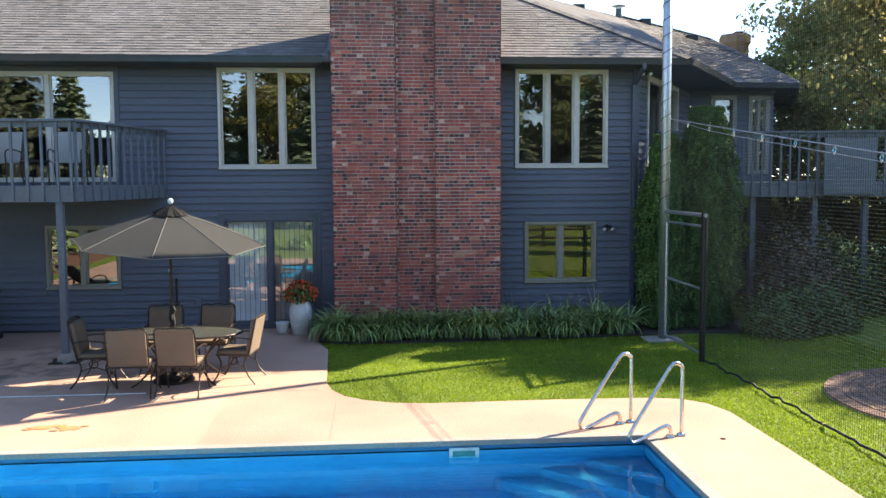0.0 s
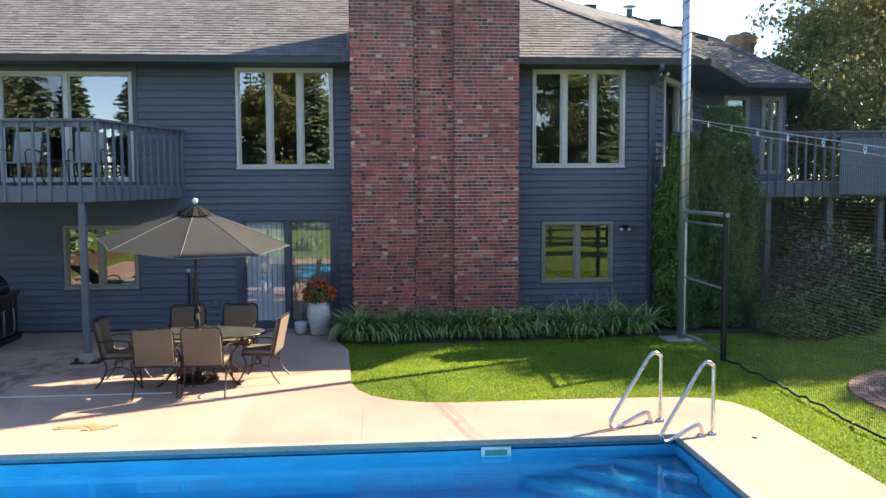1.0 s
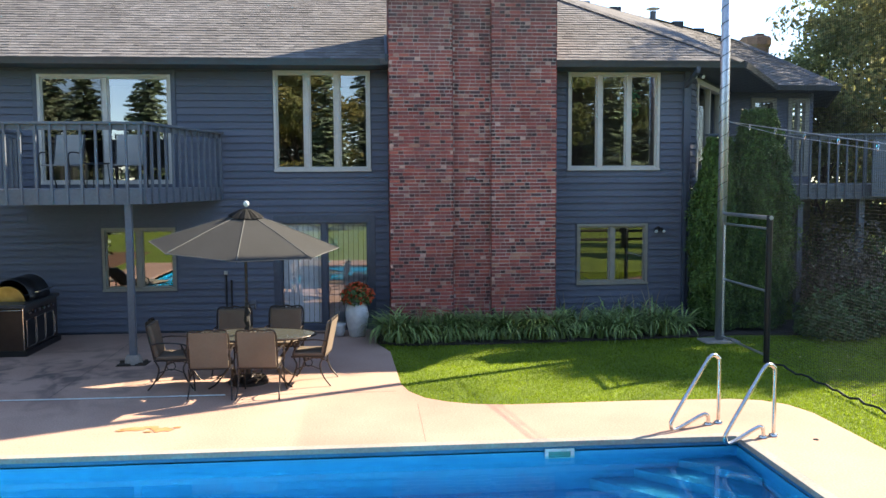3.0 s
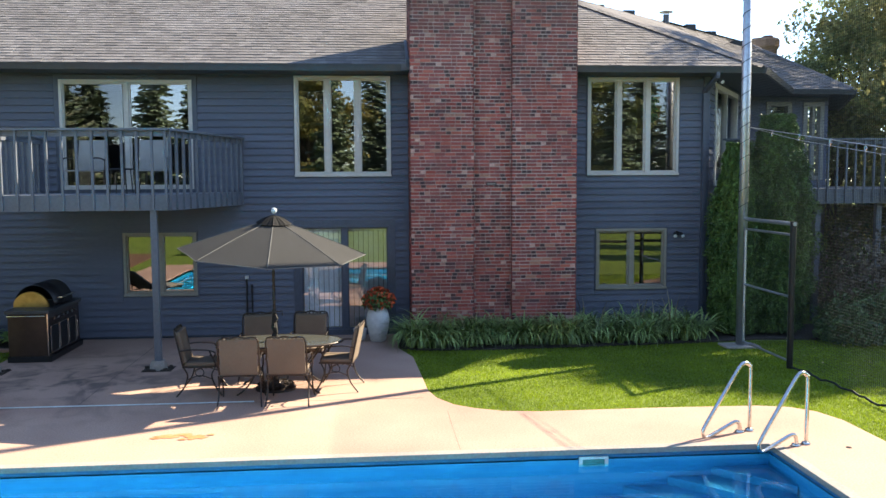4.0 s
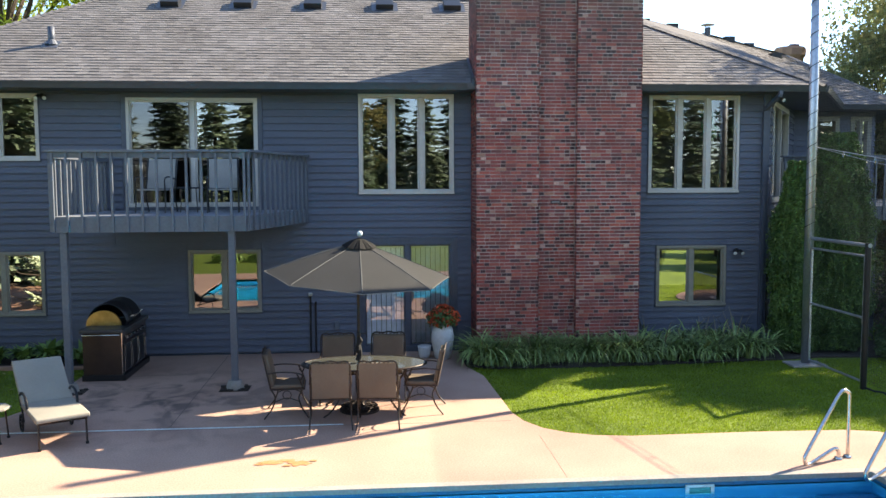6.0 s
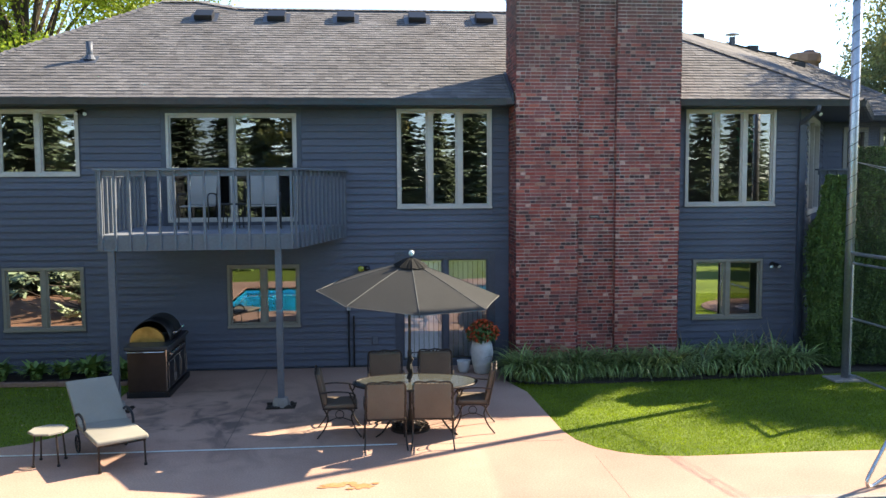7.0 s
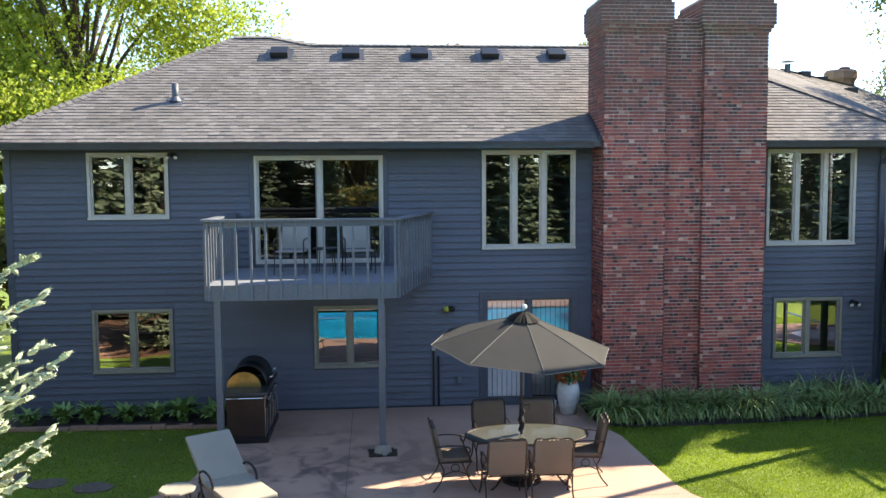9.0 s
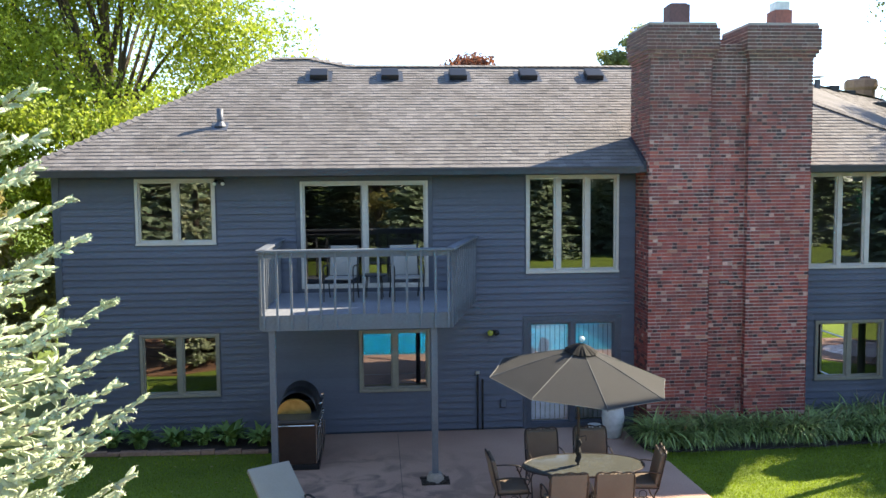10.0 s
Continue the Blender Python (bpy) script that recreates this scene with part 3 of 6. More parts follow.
structure("soffit_wing", bm, M["soffit"], "dark soffit under the wing eaves", "soffit")


def railing(parent, pts, z_cap, z_low, spacing, mat, out=0.03):
    """A flat cap on a rail with square balusters that run down over the fascia."""
    for (ax, ay), (bx, by) in zip(pts, pts[1:]):
        d = Vector((bx - ax, by - ay, 0))
        n = d.length
        m = Matrix.Translation((ax, ay, 0)) @ Matrix.Rotation(math.atan2(d.y, d.x), 4, "Z")
        bm = bm_new()
        box(bm, -0.05, n + 0.05, -0.09, 0.06, z_cap - 0.038, z_cap, m)
        part("cap_rail", bm, mat, parent, bevel=0.005)
        bm = bm_new()
        box(bm, 0, n, -0.018, 0.018, z_cap - 0.13, z_cap - 0.04, m)
        part("sub_rail", bm, mat, parent)
        k = max(1, round(n / spacing))
        bm = bm_new()
        box(bm, -0.019, 0.019, -0.058, -0.02, z_low, z_cap - 0.041)
        me = finish(bm, "baluster", mat)
        for i in range(k + 1):
            o = new("baluster", me)
            o.parent = parent
            o.matrix_basis = m @ Matrix.Translation((min(max(i * n / k, 0.02), n - 0.02) + random.uniform(-0.004, 0.004), 0, 0))


# right-hand deck on posts
deck = thing("raised_deck", (0, 0, 0), "raised grey-painted wooden deck on tall posts", "deck")
DK = [(5.75, 17.35), (9.2, 17.25), (13.6, 16.6)]
bm = bm_new()
prism(bm, [*DK, (13.6, 24.0), (11.3, 23.9), (10.0, 20.9), (7.75, 20.7)], 2.78, 2.86)
part("deck_floor", bm, M["deck_floor"], deck)
for (ax, ay), (bx, by) in zip(DK, DK[1:]):
    d = Vector((bx - ax, by - ay, 0))
    m = Matrix.Translation((ax, ay, 0)) @ Matrix.Rotation(math.atan2(d.y, d.x), 4, "Z")
    bm = bm_new()
    box(bm, 0, d.length, -0.018, 0.02, 2.55, 2.86, m)
    part("fascia", bm, M["deck_paint"], deck)
railing(deck, DK, 3.95, 2.58, 0.2, M["deck_paint"])
bm = bm_new()
box(bm, 9.25, 10.4, 17.02, 17.05, 2.6, 3.8)
part("privacy_panel", bm, M["deck_paint"], deck, "solid grey board panel")
for x, y in ((7.9, 17.5), (9.3, 17.5), (10.4, 17.4), (12.2, 17.2)):
    box_part("post", M["deck_paint"], deck, (x - 0.06, x + 0.06, y - 0.06, y + 0.06, -0.03, 2.78))
stair = thing("wooden_stair", (0, 0, 0), "open wooden stair below the raised deck", "stair")
for x in (10.6, 11.6):
    bm = bm_new()
    tube(bm, ((x, 17.3, 2.7), (x + 1.6, 15.9, 0.0)), 0.06, 4)
    part("stringer", bm, M["deck_paint"], stair)
    bm = bm_new()
    tube(bm, ((x, 17.2, 3.5), (x + 1.6, 15.8, 0.95)), 0.028, 6)
    part("handrail", bm, M["white_plastic"], stair, "pale worn handrail")
for i in range(9):
    t = (i + 0.5) / 9
    bm = bm_new()
    box(bm, 10.6 + 1.6 * t, 11.6 + 1.6 * t, 17.3 - 1.4 * t - 0.12, 17.3 - 1.4 * t + 0.12, 2.7 * (1 - t) - 0.02, 2.7 * (1 - t) + 0.02)
    part("tread", bm, M["deck_paint"], stair)

# ---- balcony over the patio ----
balcony = thing("balcony", (0, 0, 0), "grey-blue painted wooden balcony on two posts", "balcony")
BF = [(-8.15, 16.68), (-8.15, 13.79), (-5.1, 13.79), (-4.38, 16.68)]
bm = bm_new()
prism(bm, BF, 2.66, 2.84)
part("joist_frame", bm, M["deck_paint"], balcony)
y = 13.8
while y < 16.6:
    t = (y - 13.79) / (16.68 - 13.79)
    box_part("deck_board", M["deck_floor"], balcony, (-8.19, -5.11 + 0.72 * t, y, y + 0.132, 2.842, 2.885))
    y += 0.14
for (ax, ay), (bx, by) in zip(BF, BF[1:]):
    d = Vector((bx - ax, by - ay, 0))
    m = Matrix.Translation((ax, ay, 0)) @ Matrix.Rotation(math.atan2(d.y, d.x), 4, "Z")
    bm = bm_new()
    box(bm, 0.0, d.length, -0.02, -0.001, 2.63, 2.886, m)
    part("fascia", bm, M["deck_paint"], balcony)
railing(balcony, BF, 3.955, 2.64, 0.243, M["deck_paint"])
for x in (-8.02, -5.36):
    post = box_part("post", M["deck_paint"], balcony, (x - 0.052, x + 0.052, 13.82, 13.925, 0.14, 2.655), bevel=0.006)
for x in (-8.02, -5.36):
    f = thing("post_footing", (x, 13.87, 0), "rough concrete pier in a square of gravel", "footing", "post footings")
    bm = bm_new()
    lathe(bm, [(0.15, 0.0), (0.14, 0.08), (0.11, 0.15)], 10)
    part("pier", bm, M["coping"], f)
    bm = bm_new()
    box(bm, -0.24, 0.24, -0.2, 0.2, 0.002, 0.006)
    for _ in range(70):
        a, b, s = random.uniform(-0.22, 0.22), random.uniform(-0.18, 0.18), random.uniform(0.012, 0.028)
        box(bm, a - s, a + s, b - s, b + s, 0.004, 0.006 + s, Matrix.Rotation(random.random() * 0.2, 4, "Z"))
    part("gravel", bm, M["soil"], f, "dark gravel")


M["sling"] = material("grey_mesh_sling", (0.3, 0.29, 0.27), 0.85, grain=90, stain=2, bump=0.2, dist=0.003)


def sling_chair(at):
    e = thing("sling_chair", at, "pale grey mesh sling chair on the balcony", "chair", "balcony chairs")
    for s in (-0.27, 0.27):
        bm = bm_new()
        tube(bm, smooth_path([(s, 0.28, 0), (s, 0.25, 0.3), (s, 0.27, 0.6), (s, 0.0, 0.64), (s, -0.25, 0.6)]), 0.013, 6)
        part("leg", bm, M["black_metal"], e)
        bm = bm_new()
        tube(bm, smooth_path([(s, -0.32, 0), (s, -0.2, 0.3), (s, -0.23, 0.45), (s, -0.36, 0.98)]), 0.013, 6)
        part("leg", bm, M["black_metal"], e)
    bm = bm_new()
    box(bm, -0.25, 0.25, -0.2, 0.25, 0.4, 0.425)
    part("seat", bm, M["sling"], e, bevel=0.008)
    bm = bm_new()
    box(bm, -0.25, 0.25, -0.012, 0.012, 0, 0.56, Matrix.Translation((0, -0.22, 0.43)) @ Matrix.Rotation(radians(14), 4, "X"))
    part("backrest", bm, M["sling"], e, bevel=0.008)
    return e


sling_chair(pose(-6.95, 15.5, 2.885, 0, 0, 172))
sling_chair(pose(-5.75, 15.45, 2.885, 0, 0, 188))
bt = thing("side_table", (-6.35, 15.6, 2.885), "small dark metal side table on the balcony", "table")
bm = bm_new()
lathe(bm, [(0.24, 0.43), (0.25, 0.44), (0.24, 0.455)], 20)
part("tabletop", bm, M["black_metal"], bt)
for a in range(4):
    c, s = math.cos(a * math.pi / 2 + 0.7), math.sin(a * math.pi / 2 + 0.7)
    bm = bm_new()
    tube(bm, ((0.18 * c, 0.18 * s, 0.43), (0.22 * c, 0.22 * s, 0)), 0.01, 6)
    part("leg", bm, M["black_metal"], bt)

# ---- patio table, umbrella, chairs ----
TC = Vector((-3.2, 12.35, 0))
table = thing("patio_table", TC, "oval glass-topped patio table with iron rim", "table")
bm = bm_new()
RX, RY = 0.93, 0.53
ring = [(RX * math.cos(a), RY * math.sin(a)) for a in [2 * math.pi * i / 48 for i in range(48)]]
prism(bm, [(0.985 * x, 0.985 * y) for x, y in ring], 0.712, 0.722)
M["table_glass"] = material("pebbled_glass", (0.085, 0.088, 0.076), 0.1, colour2=(0.065, 0.068, 0.06), grain=70, stain=2, bump=0.06, dist=0.003)
part("tabletop", bm, M["table_glass"], table, "grey-green pebbled glass")
bm = bm_new()
tube(bm, [(x, y, 0.715) for x, y in ring], 0.016, 8, True)
part("rim", bm, M["iron"], table)
for sx in (-1, 1):
    for sy in (-1, 1):
        bm = bm_new()
        tube(bm, smooth_path([(sx * 0.62, sy * 0.36, 0.7), (sx * 0.5, sy * 0.28, 0.5), (sx * 0.36, sy * 0.18, 0.28), (sx * 0.48, sy * 0.3, 0.08), (sx * 0.6, sy * 0.38, 0.0)]), 0.014, 6)
        part("leg", bm, M["iron"], table)
for sy in (-0.2, 0.2):
    bm = bm_new()
    tube(bm, smooth_path([(-0.6, sy, 0.69), (-0.2, sy * 0.5, 0.66), (0.2, sy * 0.5, 0.66), (0.6, sy, 0.69)]), 0.011, 6)
    part("stretcher", bm, M["iron"], table)

M["piping"] = material("pale_taupe_piping", (0.14, 0.137, 0.125), 0.8, grain=60, stain=3, bump=0.1)
umb = thing("patio_umbrella", Matrix.Translation(TC + Vector((-0.08, 0, 0))), "open taupe market umbrella over the patio table", "umbrella")
bm = bm_new()
lathe(bm, [(0.3, 0), (0.3, 0.03), (0.24, 0.06), (0.08, 0.09), (0.04, 0.14), (0.03, 0.3)], 24)
part("base", bm, M["iron"], umb, "ornate cast iron base")
for i in range(12):
    a = 2 * math.pi * i / 12
    bm = bm_new()
    tube(bm, [(0.2 * math.cos(a) + 0.07 * math.cos(t), 0.2 * math.sin(a) + 0.07 * math.sin(t), 0.075) for t in [k * math.pi / 4 for k in range(8)]], 0.012, 5, True)
    part("base_scroll", bm, M["iron"], umb)
bm = bm_new()
tube(bm, ((0, 0, 0.1), (0, 0, 2.56)), 0.022, 10)
part("pole", bm, M["iron"], umb)
bm = bm_new()
lathe(bm, [(0.026, 0), (0.035, 0.03), (0.026, 0.09)], 10, (0, 0, 1.12))
tube(bm, ((0.02, 0, 1.16), (0.12, 0, 1.17), (0.12, 0, 1.1)), 0.01, 6)
part("crank", bm, M["black_metal"], umb)
bm = bm_new()
lathe(bm, [(0.02, 0.76), (0.045, 0.78), (0.038, 0.86), (0.05, 0.93), (0.036, 1.0), (0.048, 1.06), (0.03, 1.12), (0.024, 1.2)], 9)
for v in bm.verts:
    v.co.x += 0.012 * math.sin(v.co.z * 31)
    v.co.y += 0.012 * math.cos(v.co.z * 23 + v.co.x * 40)
part("tie_strap", bm, M["black_vinyl"], umb, "bunched black closing strap on the pole")
tilt = pose(0, 0, 2.06, 5.0, 3.2, 0) @ pose(0, 0, -2.06)
R, ZR, ZA, PH = 1.37, 2.06, 2.53, 3.5


def canopy_point(a, f):
    """f from 0 at the hub to 1 at the rim; the cloth sags between ribs."""
    k = (math.degrees(a) - PH) / 45
    u = k - math.floor(k)
    dip = 4 * u * (1 - u)
    r = R * f * (1 - dip * (0.07 + 0.015 * f))
    z = ZA + (ZR - ZA) * (f ** 1.12)
    return Vector((r * math.cos(a), r * math.sin(a), z))


for k in range(8):
    bm = bm_new()
    grid = [[bm.verts.new(canopy_point(radians(PH + 45 * (k + i / 8)), 0.16 + 0.84 * j / 8)) for i in range(9)] for j in range(9)]
    for j in range(8):
        for i in range(8):
            bm.faces.new((grid[j][i], grid[j][i + 1], grid[j + 1][i + 1], grid[j + 1][i]))
    bmesh.ops.solidify(bm, geom=bm.faces[:], thickness=0.006)
    part("canopy_panel", bm, M["canopy"], umb, at=tilt)
    bm = bm_new()
    tube(bm, [canopy_point(radians(PH + 45 * k), f) + Vector((0, 0, -0.014)) for f in (0.02, 0.5, 1.0)], 0.008, 5)
    part("rib", bm, M["iron"], umb, at=tilt)
    bm = bm_new()
    p = canopy_point(radians(PH + 45 * k), 0.52)
    tube(bm, [p + Vector((0, 0, -0.02)), Vector((0.02 * math.cos(radians(PH + 45 * k)), 0.02 * math.sin(radians(PH + 45 * k)), 1.85))], 0.006, 5)
    part("strut", bm, M["iron"], umb, at=tilt)
    bm = bm_new()
    tube(bm, [canopy_point(radians(PH + 45 * k), f) + Vector((0, 0, 0.004)) for f in (0.16, 0.5, 0.98)], 0.006, 5)
    part("seam", bm, M["piping"], umb, "paler piped seam", at=tilt)
    bm = bm_new()
    tube(bm, [canopy_point(radians(PH + 45 * (k + i / 8)), 1.0) for i in range(9)], 0.006, 5)
    part("hem", bm, M["piping"], umb, "paler piped hem", at=tilt)
bm = bm_new()
rings = []
for f, lift in ((0.025, 0.075), (0.07, 0.072), (0.13, 0.05), (0.19, 0.022)):
    rings.append([bm.verts.new(canopy_point(radians(PH + 7.5 * k), f) + Vector((0, 0, lift + (0.012 if k % 6 == 0 else -0.008 * math.cos(k * 2.1)) * f * 5))) for k in range(48)])
for p, q in zip(rings, rings[1:]):
    for k in range(48):
        bm.faces.new((p[k], p[(k + 1) % 48], q[(k + 1) % 48], q[k]))
bmesh.ops.solidify(bm, geom=bm.faces[:], thickness=0.005)
part("vent", bm, M["black_vinyl"], umb, "black vented top of the canopy", at=tilt)
bm = bm_new()
lathe(bm, [(0.012, 2.625), (0.026, 2.635), (0.038, 2.652), (0.042, 2.672), (0.036, 2.692), (0.022, 2.706), (0.006, 2.711)], 14)
part("finial", bm, M["white_plastic"], umb, "pale round finial", smooth=True, at=tilt)


def patio_chair(at):
    e = thing("patio_chair", at, "bronze wrought-iron patio chair with taupe cushions", "chair", "chairs round the patio table")
    lean = Matrix.Translation((0, -0.235, 0.44)) @ Matrix.Rotation(radians(12), 4, "X")
    bm = bm_new()
    box(bm, -0.245, 0.245, -0.225, 0.245, 0.42, 0.485)
    part("seat_cushion", bm, M["cushion"], e, bevel=0.025, smooth=True)
    bm = bm_new()
    box(bm, -0.25, 0.25, -0.005, 0.065, 0.03, 0.5)
    back = part("back_cushion", bm, M["cushion"], e, bevel=0.025, smooth=True, at=lean)
    bm = bm_new()
    box(bm, -0.255, 0.255, -0.012, 0.0, 0.0, 0.52)
    back = part("back_sling", bm, M["cushion"], e, bevel=0.004, at=lean)
    bm = bm_new()
    tube(bm, smooth_path([(-0.27, 0, 0), (-0.275, 0, 0.3), (-0.265, 0, 0.5), (-0.2, 0, 0.545), (-0.1, 0, 0.535), (0, 0, 0.555), (0.1, 0, 0.535), (0.2, 0, 0.545), (0.265, 0, 0.5), (0.275, 0, 0.3), (0.27, 0, 0)], 4), 0.013, 6)
    part("back_frame", bm, M["iron"], e, at=lean)
    bm = bm_new()
    for s in range(7):
        c = -0.18 + 0.06 * s
        tube(bm, [(c + 0.026 * math.cos(t), -0.006, 0.525 + 0.022 * math.sin(t)) for t in [q * math.pi / 4 for q in range(8)]], 0.006, 4, True)
    part("back_scroll", bm, M["iron"], e, "scrolled iron crest", at=lean)
    bm = bm_new()
    tube(bm, [(-0.26, -0.24, 0.42), (0.26, -0.24, 0.42), (0.26, 0.25, 0.42), (-0.26, 0.25, 0.42)], 0.012, 6, True)
    part("seat_frame", bm, M["iron"], e)
    for s in (-1, 1):
        x = s * 0.285
        bm = bm_new()
        tube(bm, smooth_path([(x, -0.29, 0.66), (x, -0.1, 0.68), (x, 0.12, 0.665), (x, 0.22, 0.63), (x, 0.2, 0.56), (x, 0.15, 0.6)], 5), 0.011, 6)
        part("armrest", bm, M["iron"], e)
        bm = bm_new()
        tube(bm, smooth_path([(x, 0.14, 0.665), (x, 0.21, 0.5), (x * 0.95, 0.22, 0.42), (x, 0.17, 0.3), (x, 0.22, 0.14), (x * 1.05, 0.31, 0.0)], 5), 0.012, 6)
        part("leg", bm, M["iron"], e)
        bm = bm_new()
        tube(bm, smooth_path([(x, -0.22, 0.42), (x, -0.17, 0.3), (x, -0.22, 0.14), (x * 1.05, -0.33, 0.0)], 5), 0.012, 6)
        part("leg", bm, M["iron"], e)
        bm = bm_new()
        tube(bm, [(x, 0.0 + 0.06 * math.cos(t), 0.345 + 0.06 * math.sin(t)) for t in [q * math.pi / 6 for q in range(12)]], 0.008, 5, True)
        part("scroll_ring", bm, M["iron"], e)
        bm = bm_new()
        tube(bm, smooth_path([(x, -0.19, 0.24), (x, 0.0, 0.3), (x, 0.19, 0.24)], 5), 0.009, 5)
        part("stretcher", bm, M["iron"], e)
    return e


first = patio_chair(pose(-3.67, 11.62, 0.003, 0, 0, 2))
for x, y, a in ((-2.99, 11.6, -4), (-4.33, 12.28, -88), (-2.33, 12.32, 82), (-3.62, 13.13, 183), (-2.84, 13.15, 176)):
    copy_thing(first, pose(x, y, 0.003, 0, 0, a))

# ---- gas barbecue ----
grill = thing("barbecue_grill", (-8.08, 14.63, 0.003), "large black gas barbecue with domed lid", "barbecue")
GW, GD = 0.7, 1.6
box_part("cabinet", M["grill_brown"], grill, (0.02, GW - 0.02, 0.02, GD, 0.1, 0.84), "dark brown enamelled cabinet", bevel=0.01)
box_part("plinth", M["black_metal"], grill, (0.0, GW + 0.03, 0.0, GD + 0.02, 0.0, 0.1), bevel=0.01)
box_part("worktop", M["grill_grey"], grill, (-0.02, GW + 0.03, -0.02, GD + 0.02, 0.84, 0.9), "grey side shelf", bevel=0.012)
for k in range(3):
    y0 = 0.08 + 0.43 * k
    d = box_part("door", M["black_metal"], grill, (GW - 0.019, GW + 0.005, y0, y0 + 0.4, 0.14, 0.62), bevel=0.006)
    bm = bm_new()
    tube(bm, ((GW + 0.005, y0 + 0.33, 0.22), (GW + 0.05, y0 + 0.33, 0.22), (GW + 0.05, y0 + 0.33, 0.54), (GW + 0.005, y0 + 0.33, 0.54)), 0.011, 6)
    part("door_handle", bm, M["steel"], d, "chrome bar handle")
    bm = bm_new()
    tube(bm, ((GW + 0.008, y0 + 0.01, 0.15), (GW + 0.008, y0 + 0.39, 0.15), (GW + 0.008, y0 + 0.39, 0.61), (GW + 0.008, y0 + 0.01, 0.61)), 0.007, 4, True)
    part("door_frame", bm, M["steel"], d, "thin chrome door edge")
    for j in range(2):
        bm = bm_new()
        tube(bm, ((GW + 0.0, y0 + 0.1 + 0.2 * j, 0.74), (GW + 0.05, y0 + 0.1 + 0.2 * j, 0.74)), 0.028, 12)
        part("knob", bm, M["steel"], grill, "chrome control knob")
box_part("corner_strip", M["steel"], grill, (GW - 0.02, GW - 0.005, 0.0, 0.019, 0.12, 0.84), "steel corner strip")
bm = bm_new()
tube(bm, ((0.03, 0.0, 0.8), (0.03, -0.045, 0.81), (GW - 0.04, -0.045, 0.81), (GW - 0.04, 0.0, 0.8)), 0.009, 6)
part("towel_bar", bm, M["steel"], grill, "steel towel bar")
bm = bm_new()
prof = [(0.325 + 0.33 * math.cos(t), 0.92 + 0.36 * math.sin(t)) for t in [math.pi * k / 16 for k in range(17)]]
for (xa, za), (xb, zb) in zip(prof, prof[1:]):
    bm.faces.new([bm.verts.new(p) for p in ((xa, 0.42, za), (xb, 0.42, zb), (xb, 1.3, zb), (xa, 1.3, za))])
bm.faces.new([bm.verts.new((x, 1.3, z)) for x, z in prof])
bmesh.ops.remove_doubles(bm, verts=bm.verts[:], dist=0.001)
bmesh.ops.solidify(bm, geom=bm.faces[:], thickness=0.015)
lid = part("lid", bm, M["black_metal"], grill, "black domed lid", smooth=True)
bm = bm_new()
vs = [bm.verts.new((0.27 + 0.3 * math.cos(t), 0.4, 0.905 + 0.27 * math.sin(t))) for t in [math.pi * k / 16 for k in range(17)]]
ex = bmesh.ops.extrude_face_region(bm, geom=[bm.faces.new(vs)])
for g in ex["geom"]:
    if isinstance(g, bmesh.types.BMVert):
        g.co.y += 0.06
part("lid_end", bm, M["stainless"], lid, "metal lid end with the patio's tan reflection painted in")
bm = bm_new()
tube(bm, ((GW + 0.0, 0.5, 1.05), (GW + 0.06, 0.5, 1.06), (GW + 0.06, 1.2, 1.06), (GW + 0.0, 1.2, 1.05)), 0.014, 6)
part("lid_handle", bm, M["steel"], lid, "chrome lid handle")

# ---- lounger and its table ----
lg = thing("sun_lounger", pose(-7.08, 10.9, 0.003, 0, 0, 31), "grey canvas sun lounger with raised back", "lounger")
for s in (-0.29, 0.29):
    bm = bm_new()
    tube(bm, smooth_path([(s, 0.02, 0.34), (s, 0.6, 0.35), (s, 1.25, 0.33)]), 0.014, 6)
    part("frame_rail", bm, M["iron"], lg)
    bm = bm_new()
    tube(bm, ((s, 0.05, 0.34), (s, 0.02, 0.02)), 0.013, 6)
    leg = part("leg", bm, M["iron"], lg)
    bm = bm_new()
    lathe(bm, [(0.022, -0.002), (0.022, 0.03)], 8, (s, 0.02, 0))
    part("rubber_foot", bm, M["black_metal"], leg)
    bm = bm_new()
    tube(bm, ((s, 1.2, 0.33), (s, 1.08, 0.13)), 0.013, 6)
    part("leg", bm, M["iron"], lg)
    bm = bm_new()
    tube(bm, [(s * 1.1, 1.08 + 0.12 * math.cos(t), 0.125 + 0.12 * math.sin(t)) for t in [q * math.pi / 10 for q in range(20)]], 0.013, 6, True)
    for q in range(6):
        t = q * math.pi / 3
        tube(bm, ((s * 1.1, 1.08, 0.125), (s * 1.1, 1.08 + 0.12 * math.cos(t), 0.125 + 0.12 * math.sin(t))), 0.005, 4)
    part("wheel", bm, M["black_metal"], lg)
    bm = bm_new()
    tube(bm, smooth_path([(s * 1.08, 0.62, 0.36), (s * 1.1, 0.68, 0.53), (s * 1.1, 0.9, 0.58), (s * 1.1, 1.1, 0.52), (s * 1.05, 1.15, 0.36)], 5), 0.018, 6)
    part("armrest", bm, M["black_metal"], lg)
bm = bm_new()
tube(bm, ((-0.29, 0.03, 0.34), (0.29, 0.03, 0.34)), 0.014, 6)
part("cross_bar", bm, M["iron"], lg)
bm = bm_new()
box(bm, -0.33, 0.33, -0.02, 0.97, 0.36, 0.42)
part("seat_cushion", bm, M["lounge"], lg, "sun-bleached canvas pad", bevel=0.022, smooth=True)
bm = bm_new()
box(bm, -0.33, 0.33, 0.0, 0.84, 0.0, 0.06)
